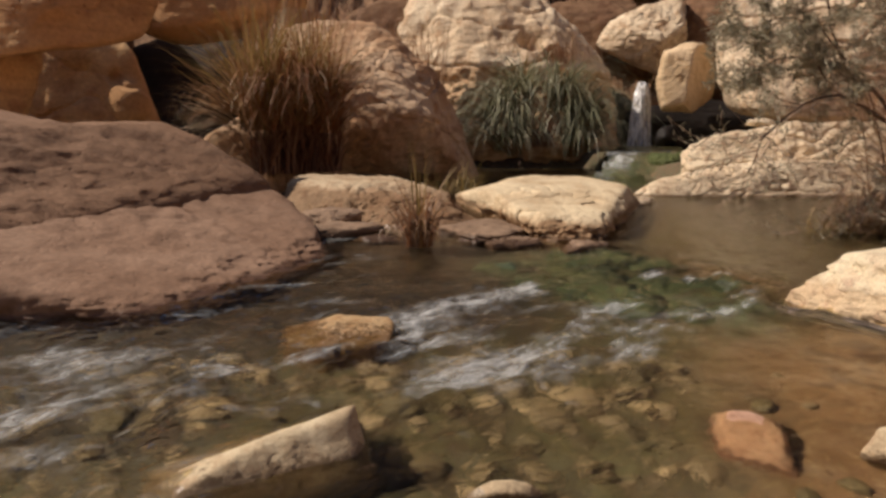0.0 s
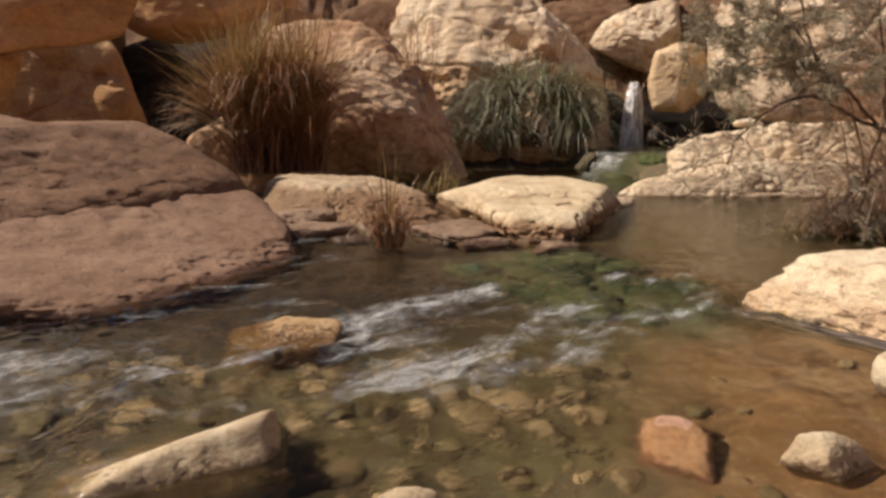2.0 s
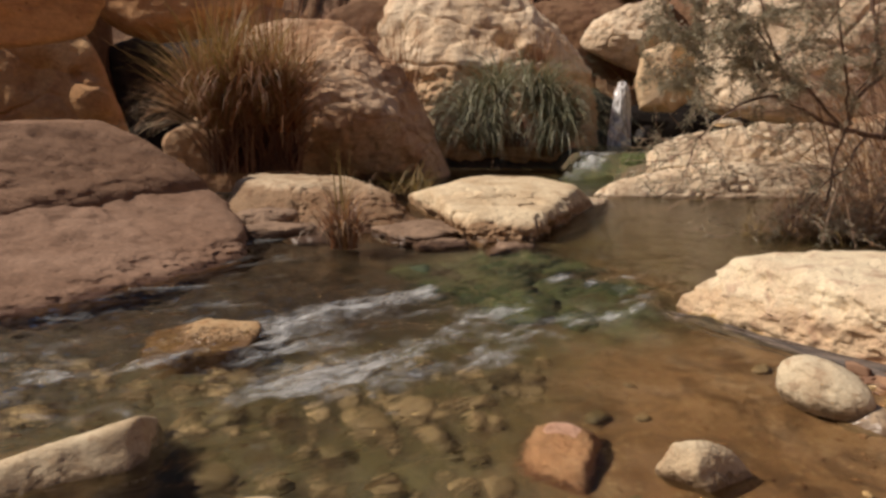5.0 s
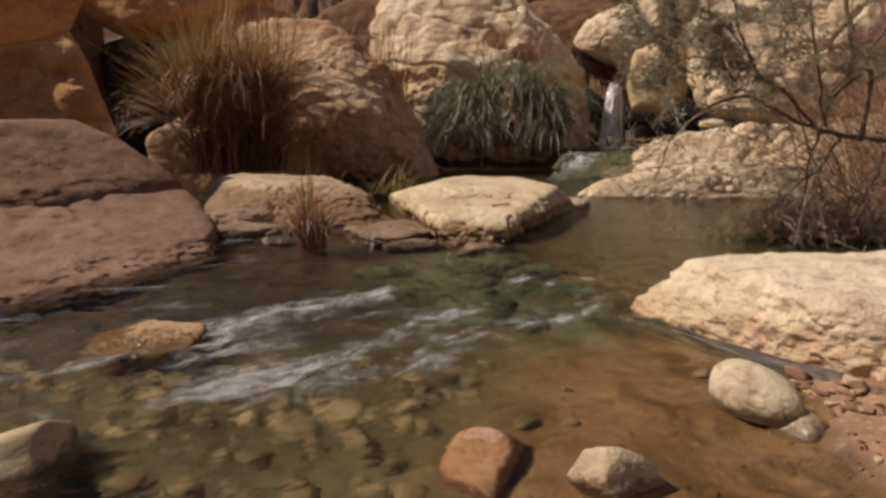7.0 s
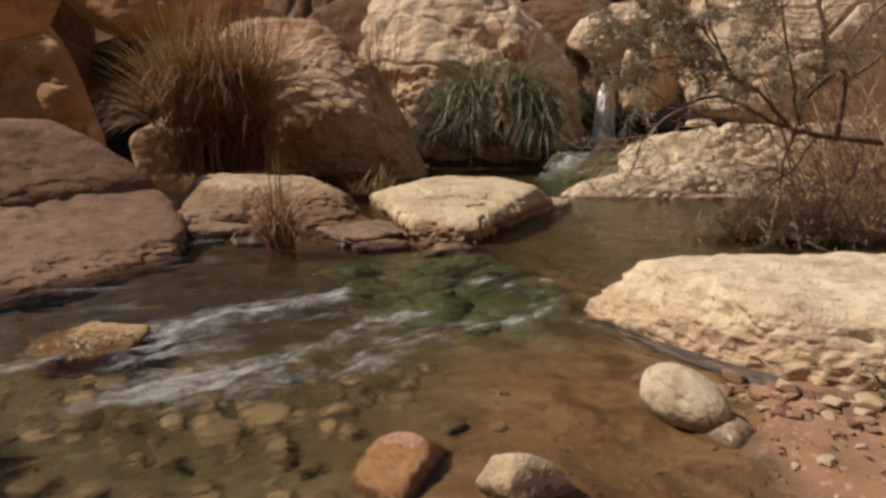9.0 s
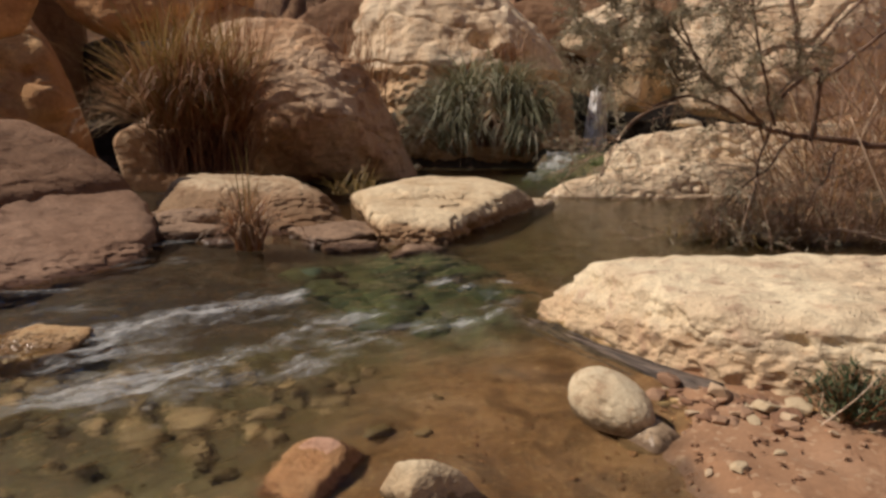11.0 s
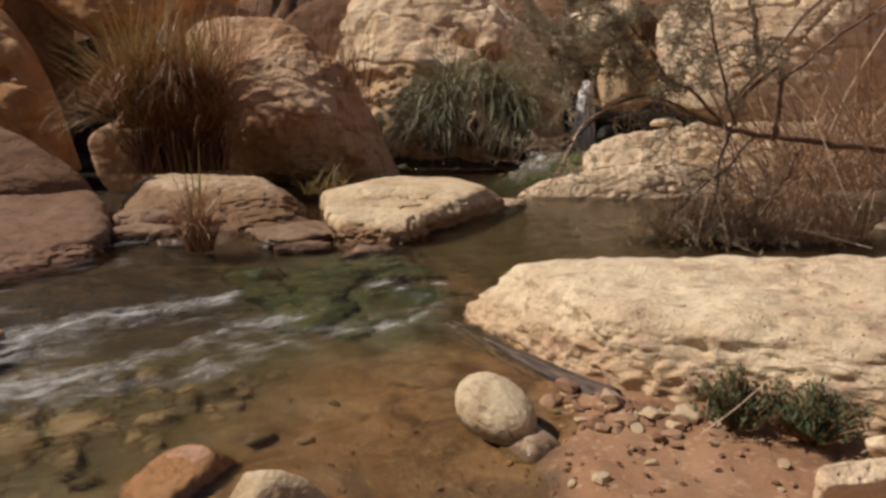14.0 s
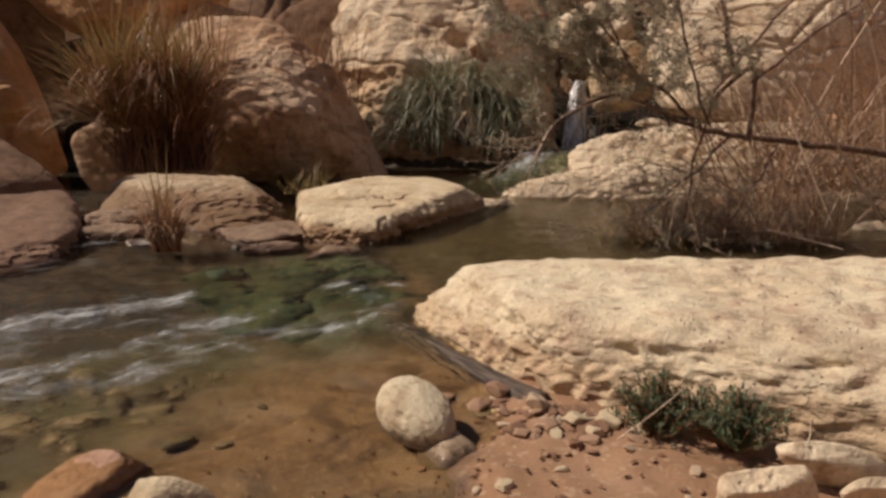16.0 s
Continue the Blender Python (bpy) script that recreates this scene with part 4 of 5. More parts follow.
rock("bench_rock", (2.9, 2.45, 0.05), [(-146, 88, 0.292), (-146, 88, 0.292), (-146, 88, 0.292), (-115, 38, 0.64), (-113, 21, 0.63), (-115, 11, 0.67), (-115, 6, 0.7), (-171, 15, 1.23), (-166, 50, 0.77), (-150, 11, 0.88), (89, 24, 0.56), (0, 0, 2.3), (0, -90, 0.3), (129, 17, 1.27), (-107, 58, 0.434)], M_BIG, "long cream limestone rock with a flat sunlit top", "rock", seed=31, level=7, sharp=22, rough=0.07, grainy=1.1, cracks=0.012, layered=0.01, crumble=(0.25, 0.042, 0.085),
     dents=((2.04, 2.54, 0.32, 0.02, 0.015), (2.9, 2.35, 0.3, 0.03, 0.02)))
rock("boulder", (4.951, 14.6, 0.688), [(-152, 39, 0.258), (123, 26, 0.184), (-90, 55, 0.217), (90, 55, 0.219), (-57, 22, 0.166), (23, 34, 0.249), (-55, -8, 0.204), (16, -13, 0.339), (-90, -53, 0.21), (90, -57, 0.218), (-162, -8, 0.323), (127, -5, 0.207)], M_WET_SHADE, "small dark wet boulder beside the waterfall", "boulder", seed=32, level=5, rough=0.08)
rock("stone", (5.357, 5.7, 0.049), [(-138, 37, 0.174), (122, 28, 0.137), (-94, 36, 0.046), (100, 58, 0.065), (-88, 30, 0.041), (82, 64, 0.073), (-75, 2, 0.103), (5, 8, 0.39), (-92, -42, 0.057), (93, -58, 0.072), (-163, -27, 0.269), (113, -11, 0.118)], M_STONE, "low pale stone at the pool's edge", "stone", seed=33, level=5, rough=0.05)
rock("stone", (4.527, 9.5, 0.942), [(-158, 30, 0.183), (115, 15, 0.095), (-102, 52, 0.058), (99, 46, 0.053), (-77, 40, 0.05), (68, 55, 0.064), (-67, 7, 0.084), (15, 17, 0.197), (-98, -53, 0.056), (96, -47, 0.051)], M_LEDGE, "small pale stone lying on the ledge", "stone", seed=34, level=5, rough=0.08)

# low stained rocks at the foot of the two flat ones
for at, size, turn, seed, label in (
        ((-0.78, 5.22, 0.02), (0.30, 0.20, 0.10), 12, 61, "brown stained layered rock at the water's edge"),
        ((-0.50, 5.02, -0.02), (0.20, 0.12, 0.06), -8, 62, "small flat brown rock at the water's edge"),
        ((-0.98, 5.55, 0.07), (0.26, 0.22, 0.13), 30, 63, "brown cracked rock leaning on the slab"),
        ((0.34, 5.30, 0.00), (0.34, 0.50, 0.11), -20, 65, "low brown rock beneath the flat cream rock"),
        ((0.52, 4.78, -0.03), (0.24, 0.18, 0.09), 15, 66, "wet brown rock in the shallows"),
        ((0.98, 4.55, -0.02), (0.22, 0.14, 0.09), 40, 67, "wet pitted rock at the flat rock's foot"),
        ((2.10, 7.25, 0.00), (0.34, 0.24, 0.10), 55, 68, "small cream rock at the pool's edge")):
    r6 = random.Random(seed)
    cuts = [(a + r6.uniform(-18, 18), e + r6.uniform(-10, 10), r6.uniform(0.8, 1.05)) for a, e in
            ((0, 5), (55, 10), (120, 10), (180, 0), (240, 5), (300, 0), (30, 55), (150, 60), (270, 50), (90, 80), (0, -85))]
    p, faces = rock_shape(cuts, seed, level=5, sharp=20, rough=0.14, grainy=0.8, layered=0.06)
    ob = mesh_object("low_rock", p * size, faces, M_LEDGE if seed == 68 else M_LOWROCK)
    ob.matrix_world = pose(*at, 0, 0, turn)
    tagged(ob, label, "rock", "low rocks at the pool's outlet")

# mossy stones drowned in the spill between pool and stream
r7 = random.Random(77)
for k in range(40):
    s = r7.uniform(0.08, 1.0)
    off = r7.uniform(-0.12 - 0.65 * min(1, s * 2), 0.10)
    d7 = (SILL_B - SILL_A) / np.hypot(*(SILL_B - SILL_A))
    x7, y7 = SILL_A + (SILL_B - SILL_A) * s + np.array([d7[1], -d7[0]]) * (off if d7[1] < 0 else -off) * -1
    big = r7.uniform(0.07, 0.16)
    cuts = [(a + r7.uniform(-18, 18), e + r7.uniform(-10, 10), r7.uniform(0.8, 1.05)) for a, e in
            ((0, 5), (60, 10), (120, 0), (180, 10), (240, 0), (300, 10), (30, 50), (150, 50), (270, 50), (90, 80), (0, -85))]
    p, faces = rock_shape(cuts, 300 + k, level=4, sharp=10, rough=0.16, grainy=0.9)
    ob = mesh_object("mossy_stone", p * (big * r7.uniform(0.9, 1.3), big, big * 0.55), faces, M_DROWNED)
    ob.matrix_world = pose(float(x7), float(y7), -0.065 + r7.uniform(-0.02, 0.02), 0, 0, r7.uniform(0, 180))
    tagged(ob, "dark green mossy stone drowned under the spilling water", "stone", "mossy stones under the spill")

for x7, y7, big, top in ((0.95, 3.18, 0.27, 0.0), (0.74, 3.45, 0.20, -0.01), (1.20, 3.52, 0.22, 0.02), (1.16, 2.98, 0.17, -0.01), (0.56, 3.62, 0.20, -0.02), (0.90, 3.72, 0.22, 0.01), (1.36, 3.30, 0.16, 0.02)):
    cuts = [(a + r7.uniform(-18, 18), e + r7.uniform(-10, 10), r7.uniform(0.85, 1.05)) for a, e in
            ((0, 5), (60, 10), (120, 0), (180, 10), (240, 0), (300, 10), (30, 50), (150, 50), (270, 50), (90, 80), (0, -85))]
    p, faces = rock_shape(cuts, int(400 + 90 * x7), level=5, sharp=6, rough=0.14, grainy=0.9)
    ob = mesh_object("mossy_stone", p * (big, big * 0.8, 0.10), faces, M_DROWNED)
    ob.matrix_world = pose(x7, y7, top - 0.10, 0, 0, r7.uniform(0, 180))
    tagged(ob, "broad green moss cushion on a drowned stone", "stone", "mossy stones under the spill")

# boulders further back, half seen between the others
for at, size, seed, mat, label in (
        ((-4.6, 13.6, 3.60), (1.9, 1.2, 1.05), 41, M_SCOOP, "brown boulder wedged above a dark gap"),
        ((-2.9, 13.4, 1.9), (1.05, 0.8, 1.3), 49, M_SCOOP, "tan boulder behind the tall grass"),
        ((-2.25, 9.05, 0.42), (0.80, 0.36, 0.66), 50, M_BOULDER, "brown rock under the grass clumps"),
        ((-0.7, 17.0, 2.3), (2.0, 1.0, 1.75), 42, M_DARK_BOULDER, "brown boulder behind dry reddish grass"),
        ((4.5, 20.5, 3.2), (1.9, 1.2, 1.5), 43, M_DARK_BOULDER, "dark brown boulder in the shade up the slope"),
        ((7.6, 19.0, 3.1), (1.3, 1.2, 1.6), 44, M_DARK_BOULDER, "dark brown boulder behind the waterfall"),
        # the next two back the fall and the hollow; their shade is painted on
        ((3.6, 17.2, 0.9), (1.5, 0.7, 1.1), 45, M_WET_SHADE, "wet rock behind the waterfall, coloured near black for shade"),
        ((6.9, 17.0, 0.7), (2.0, 0.9, 0.9), 46, M_WET_SHADE, "wet rock under the yellow block, coloured near black for shade"),
        # its colour stands in for the darkness of the gap
        ((-5.2, 16.0, 0.9), (2.4, 0.9, 2.3), 48, M_GAP_SHADE, "rock filling the gap, coloured near black for its shade"),
        # out of view; enlarged to block the sun from the gap
        ((-9.3, 14.8, 2.4), (2.3, 2.4, 3.3), 47, M_DARK_BOULDER, "unseen brown boulder that shades the gap")):
    r6 = random.Random(seed)
    cuts = [(a + r6.uniform(-15, 15), e + r6.uniform(-15, 15), 1.0 * r6.uniform(0.85, 1.05)) for a, e in
            ((0, 5), (60, 0), (120, 10), (180, 0), (240, 5), (300, 0), (30, 50), (150, 50), (270, 50), (90, -50), (210, -50), (330, -50), (0, 85))]
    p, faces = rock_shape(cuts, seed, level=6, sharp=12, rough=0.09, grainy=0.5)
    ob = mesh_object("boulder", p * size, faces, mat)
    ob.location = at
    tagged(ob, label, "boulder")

# ---- stones in and beside the water ----
rock("stone", (-0.4, 2.55, -0.012), [(-78, 82, 0.053), (-155, 74, 0.065), (-83, 30, 0.146), (-84, 0, 0.184), (90, 15, 0.172), (-162, 15, 0.209), (6, 18, 0.198), (-51, 15, 0.181), (-125, 14, 0.175), (0, -90, 0.15)], M_AMBER, "amber wet stone breaking the stream's surface", "stone", seed=51, level=6, sharp=18, rough=0.12, grainy=0.8, cracks=0.03)
rock("stone", (-0.44, 1.56, 0.02), [(-95, 77, 0.078), (-66, 36, 0.089), (-65, 18, 0.129), (135, 60, 0.048), (18, 12, 0.239), (-28, 30, 0.175), (-144, 18, 0.24), (122, 9, 0.126), (0, -90, 0.11), (-162, 72, 0.076)], M_STONE, "long cream stone lying aslant in the water", "stone", seed=52, level=6, sharp=20, rough=0.06, grainy=0.4, cracks=0.01)
rock("stone", (0.148, 1.38, 0.003), [(-135, 33, 0.065), (118, 24, 0.047), (-108, 58, 0.05), (96, 29, 0.029), (-71, 56, 0.049), (82, 31, 0.031), (-53, 33, 0.055), (58, 29, 0.049), (-64, -11, 0.051), (19, -22, 0.103), (-90, -17, 0.02), (90, -83, 0.068), (-121, -16, 0.059), (152, -27, 0.095)], M_STONE, "rounded pale stone in the shallows", "stone", seed=53, level=5, rough=0.08)
rock("stone", (0.87, 1.73, -0.034), [(-100, 80, 0.046), (-100, 80, 0.046), (166, 16, 0.090), (68, 14, 0.125), (-20, 14, 0.084), (-130, 18, 0.13), (20, 42, 0.098), (-60, 50, 0.10), (120, 50, 0.10), (-160, 50, 0.085), (0, -90, 0.08)], M_RED, "flat brick-red stone half sunk in the shallows", "stone", seed=54, level=6, sharp=8, rough=0.09, grainy=0.7, cracks=0.02)
rock("stone", (1.178, 1.54, 0.03), [(-143, 27, 0.081), (120, 18, 0.067), (-106, 59, 0.07), (96, 31, 0.054), (-62, 44, 0.054), (69, 37, 0.06), (-60, 23, 0.047), (43, 32, 0.081), (-129, -19, 0.066), (140, -23, 0.095), (-104, 31, 0.095), (-51, 12, 0.109), (0, 6, 0.15), (0, -90, 0.08), (90, 0, 0.14)], M_STONE, "knobbly cream stone in the shallows", "stone", seed=55, level=6, sharp=14, rough=0.10, grainy=0.4)
egg_cuts = [(a + 7 * (e > 0), e, d) for e, d, n in ((0, 0.97, 9), (38, 1.0, 7), (72, 0.97, 4), (-38, 1.0, 6), (-80, 0.95, 1)) for a in np.arange(n) * 360 / n]
p, faces = rock_shape(egg_cuts, 56, level=6, sharp=7, rough=0.05, grainy=0.7, dents=((-0.35, -0.75, 0.45, 0.16, 0.07), (0.2, -0.8, 0.35, 0.12, 0.06), (-0.1, -0.3, 0.9, 0.2, 0.05)))
p = p * np.concatenate([0.152 + 0 * p[:, :1], 0.098 - 0.014 * p[:, :1], 0.098 - 0.016 * p[:, :1]], 1)
egg = mesh_object("stone", p, faces, M_EGG)
egg.matrix_world = pose(1.69, 1.935, 0.082, 0, 9, -52)
tagged(egg, "smooth egg-shaped cream stone with a wet foot", "stone")
rock("stone", (1.785, 1.835, 0.0), [(-55, 35, 0.068), (30, 40, 0.068), (128, 45, 0.09), (-150, 35, 0.066), (-40, 8, 0.10), (60, 5, 0.085), (170, 0, 0.095), (-100, 8, 0.088), (-50, 70, 0.064), (0, -90, 0.06)], M_BROWNISH, "low brownish stone leaning on the cream stone", "stone", seed=57, level=5, sharp=9, rough=0.06)
rock("stone", (2.433, 1.5, 0.104), [(-156, 4, 0.097), (124, 2, 0.06), (-100, 58, 0.050), (-100, 58, 0.050), (-85, 50, 0.052), (95, 28, 0.041), (-60, 13, 0.062), (24, 22, 0.106), (-76, -3, 0.03), (5, -11, 0.12), (-90, -16, 0.023), (82, -84, 0.08), (-161, -4, 0.103), (119, -2, 0.052)], M_LEDGE, "flat-topped pale stone on the bank", "stone", seed=58, level=6, sharp=14, rough=0.06, grainy=0.6)
rock("stone", (2.625, 1.64, 0.125), [(-175, 35, 0.115), (-101, 54, 0.06), (96, 40, 0.022), (-83, 42, 0.049), (81, 47, 0.022), (-73, 27, 0.054), (45, 51, 0.052), (-73, 2, 0.066), (7, 7, 0.15), (-92, -22, 0.045), (107, -78, 0.061), (-117, -34, 0.06), (132, -44, 0.044), (-145, -28, 0.089), (126, -21, 0.043)], M_LEDGE, "smooth pale stone on the bank", "stone", seed=59, level=6, sharp=12, rough=0.05)
rock("stone", (2.649, 1.47, 0.138), [(-151, 46, 0.054), (110, 22, 0.028), (-94, 51, 0.028), (93, 39, 0.023), (-61, 21, 0.047), (31, 34, 0.074), (-90, -18, 0.012), (84, -82, 0.038), (-152, -27, 0.069), (121, -17, 0.044)], M_LEDGE, "pale stone at the edge of the bank", "stone", seed=60, level=5, sharp=12, rough=0.05)

# rubble by the bench rock, each a stone of its own
rng = np.random.default_rng(5)
BOX = [(0, 0, 1), (90, 0, 1), (180, 0, 1), (270, 0, 1), (0, 90, 0.8), (0, -90, 0.8), (45, 35, 1.1), (135, 30, 1.15), (225, 40, 1.1), (315, 30, 1.05)]
chunk_meshes = []
for k in range(8):
    jig = [(a + rng.uniform(-25, 25), e + rng.uniform(-18, 18) * (abs(e) < 80), d * rng.uniform(0.75, 1.1)) for a, e, d in BOX]
    p, faces = rock_shape(jig, 70 + k, level=4, sharp=40 if k < 4 else 4.5, rough=0.07, grainy=0.4)
    me = bpy.data.meshes.new("stone")
    me.from_pydata(p.tolist(), [], faces.tolist())
    me.polygons.foreach_set("use_smooth", np.full(len(me.polygons), True))
    chunk_meshes.append(me)


def loose(name, k, x, y, z, size, mat, label, category, group, squash=(1, 1, 0.6), sink=0.3):
    me = chunk_meshes[k].copy() if not chunk_meshes[k].materials else chunk_meshes[k]
    if not me.materials:
        me.materials.append(mat)
    ob = new(name, me)
    if me.materials[0] != mat:
        ob.material_slots[0].link = "OBJECT"
        ob.material_slots[0].material = mat
    ob.matrix_world = pose(x, y, z + size * squash[2] * (1 - sink), rng.uniform(-20, 20), rng.uniform(-20, 20), rng.uniform(0, 360)) @ Matrix.Diagonal((size * squash[0], size * squash[1], size * squash[2], 1))
    return tagged(ob, label, category, group)


def on_ground(x, y):
    return float(ground_z(np.array([x]), np.array([y]))[0])


for x, y, size, k, mat, label in (
        (1.93, 2.16, 0.052, 1, M_PEBBLE, "dark red angular stone"), (2.03, 2.02, 0.046, 2, M_PEBBLE, "dark red angular stone"),
        (1.86, 2.08, 0.040, 0, M_PEBBLE, "brown angular stone"), (2.13, 1.93, 0.042, 3, M_STONE, "cream angular stone"),
        (2.22, 1.93, 0.050, 1, M_STONE, "cream angular stone"), (2.16, 1.86, 0.030, 2, M_PEBBLE, "tan angular stone"),
        (2.05, 1.89, 0.034, 0, M_PEBBLE, "tan angular stone"), (2.29, 1.88, 0.036, 3, M_STONE, "cream angular stone"),
        (1.97, 1.86, 0.026, 1, M_PEBBLE, "red-brown angular stone"), (2.10, 1.80, 0.024, 2, M_PEBBLE, "red-brown angular stone"),
        (2.05, 1.68, 0.020, 5, M_STONE, "small cream pebble"), (1.905, 1.58, 0.022, 3, M_STONE, "pale flat chip of stone"),
        (1.76, 2.18, 0.050, 4, M_PEBBLE, "brown wet stone"), (1.66, 2.27, 0.045, 5, M_COBBLE, "brown sunken stone")):
    loose("stone", k, x, y, on_ground(x, y), size * 0.74, mat, label + " on the bank", "stone", "rubble by the long rock")
for _ in range(85):
    x = rng.uniform(1.86, 2.36)
    y = 2.12 - 0.55 * (x - 1.95) - rng.uniform(0.0, 0.30) * rng.uniform(0.4, 1)
    loose("stone", int(rng.integers(4)), x, y, on_ground(x, y), rng.uniform(0.010, 0.024), M_PEBBLE if rng.random() < 0.85 else M_STONE, "small angular chip of pinkish limestone", "stone", "chips by the long rock", (1.15, 0.75, 0.32))

# cobbles on the stream bed
placed = []
while len(placed) < 200:
    x, y = rng.uniform(-1.5, 1.25), rng.uniform(1.25, 2.5)
    size = rng.uniform(0.016, 0.055) * (1.5 if rng.random() < 0.2 else 1.0)
    if x - 0.3 * (y - 1.6) > 0.7 and rng.random() < 0.93:
        continue
    if any((x - a) ** 2 + (y - b) ** 2 < (0.8 * (size + c)) ** 2 for a, b, c in placed):
        continue
    if np.hypot(x + 0.44, y - 1.6) < 0.28 or np.hypot(x - 0.87, y - 1.75) < 0.2 or np.hypot(x - 1.18, y - 1.54) < 0.18 or np.hypot(x + 0.4, y - 2.6) < 0.3:
        continue
    placed.append((x, y, size))
    loose("cobble", 4 + int(rng.integers(4)), x, y, on_ground(x, y), size, M_COBBLE, "rounded brown cobble under clear water", "stone", "cobbles on the stream bed",
          (rng.uniform(0.8, 1.2), rng.uniform(0.7, 1.0), rng.uniform(0.45, 0.7)), 0.35)

# pebbles lying on the silt
for _ in range(130):
    x, y = rng.uniform(1.55, 3.0), rng.uniform(1.25, 2.2)
    if y > 2.15 - 0.55 * (x - 2.1) and x > 2.1:
        continue
    close = np.exp(-((x - 2.05) / 0.35) ** 2 - ((y - 1.9) / 0.18) ** 2)
    if rng.random() > 0.25 + close:
        continue
    loose("pebble", int(rng.integers(8)), x, y, on_ground(x, y), rng.uniform(0.005, 0.013), M_PEBBLE, "small pebble lying on red silt", "pebble", "pebbles on the bank", (1, 0.8, 0.6), 0.2)

# dark leaf litter and grit, too small to count
lit_v, lit_f = [], []
for _ in range(1500):
    x, y = rng.uniform(0.9, 3.0), rng.uniform(1.15, 2.4)
    w = np.exp(-((x - 1.75) / 0.30) ** 2 - ((y - 1.65) / 0.3) ** 2)
    if rng.random() > 0.12 + 0.6 * w:
        continue
    z, a, s = on_ground(x, y), rng.uniform(0, 6.28), rng.uniform(0.003, 0.010)
    c, d = math.cos(a) * s, math.sin(a) * s
    n0 = len(lit_v)
    lit_v += [(x + c * 1.6, y + d * 1.6, z + 0.003), (x - d * 0.6, y + c * 0.6, z + 0.006), (x - c * 1.6, y - d * 1.6, z + 0.003), (x + d * 0.6, y - c * 0.6, z + 0.006), (x, y, z + 0.009)]
    lit_f += [[n0, n0 + 1, n0 + 4], [n0 + 1, n0 + 2, n0 + 4], [n0 + 2, n0 + 3, n0 + 4], [n0 + 3, n0, n0 + 4]]
M_LITTER = leaf_material("leaf_litter", (0.08, 0.04, 0.022), (0.17, 0.085, 0.045), (0.32, 0.19, 0.11), 0.8)
tagged(mesh_object("leaf_litter", lit_v, lit_f, M_LITTER, smooth=False), "dark bits of leaf and grit on the silt", "litter", kind="stuff")

# the weathered log along the rock's foot
log = tagged(new("log"), "dark weathered log lying half in the water", "log")
line = smooth_line([(1.38, 3.14, -0.015), (1.60, 2.86, 0.015), (1.80, 2.50, 0.03), (2.05, 2.07, 0.055)], 14)
v, f = tube(line, 0.024, 0.042, 24, 0.0)
k = len(line)
turn = np.tile(np.arange(24) * 2 * np.pi / 24, k)
way = np.repeat(np.linspace(0, 1, k), 24)
swell = 1 + 0.42 * fbm(np.stack([np.cos(turn) * 2.2, np.sin(turn) * 2.2, way * 2.5], 1), 4, 5) + 0.12 * fbm(v * 14, 3, 6)
mid = np.repeat(line, 24, axis=0)
v = mid + (v - mid) * (swell[:, None] * np.array([1, 1, 0.72]))
part("stem", v, f, M_LOG, log)
for shift, r, i0, i1 in (((-0.040, -0.025, 0.0), 0.009, 4, 40), ((-0.058, -0.035, -0.022), 0.007, 14, 42), ((0.012, 0.004, 0.028), 0.006, 8, 36), ((-0.018, -0.008, 0.022), 0.006, 20, 43)):
    ln = line[i0:i1] + shift
    ln = ln + np.stack([fbm(ln * 6, 2, 7), fbm(ln * 6, 2, 8), 0.5 * fbm(ln * 6, 2, 9)], 1) * 0.02
    part("bark_strip", *tube(ln, r, r * 0.5, 6), M_LOG, log)


# ---- plants ----
def tuft(name, at, label, parts, category="grass", group=""):
    base = tagged(new(name), label, category, group)
    base.location = at
    for pname, mat, (v, f) in parts:
        part(pname, v, f, mat, base, kind="stuff")
    return base


g = np.random.default_rng(21)
ZERO = (0.0, 0.0, 0.0)
# two tall clumps of grass before the brown boulder, each rising from a raised crown of dead leaves
tuft("grass_clump", (-2.30, 8.50, 0.28), "tall olive and rust grass clump with pale splayed leaves", [
    ("olive_foliage", M_OLIVE, blades(330, g, disc(g, (0.05, 0, 0.55), 0.26, 0.20), (1.0, 1.95), (2, 38), (10, 80), 0.020)),
    ("straw_foliage", M_STRAW, blades(230, g, disc(g, (0, 0, 0.55), 0.28, 0.22), (0.9, 1.9), (4, 50), (15, 90), 0.018)),
    ("rusty_foliage", M_BROWN, blades(300, g, disc(g, (0.15, 0, 0.55), 0.32, 0.24), (0.8, 1.6), (5, 60), (20, 115), 0.016)),
    ("hanging_foliage", M_BROWN, blades(170, g, disc(g, (0.35, -0.08, 0.95), 0.26, 0.16), (0.8, 1.35), (20, 65), (100, 145), 0.018, (0.1, -0.7))),
    ("dead_foliage", M_DEAD, blades(300, g, disc(g, (0.15, 0.10, 0.0), 0.36, 0.18), (0.5, 1.0), (3, 30), (10, 80), 0.022)),
    ("splayed_foliage", M_STRAW, blades(110, g, disc(g, (-0.25, -0.05, 0.75), 0.20, 0.16), (0.6, 1.05), (45, 85), (5, 60), 0.018, (-1.5, -0.3))),
    ("pale_foliage", M_PALE_STRAW, blades(75, g, disc(g, (-0.30, -0.10, 0.62), 0.20, 0.14), (0.5, 0.95), (50, 88), (15, 75), 0.020, (-1.5, -0.5)))])
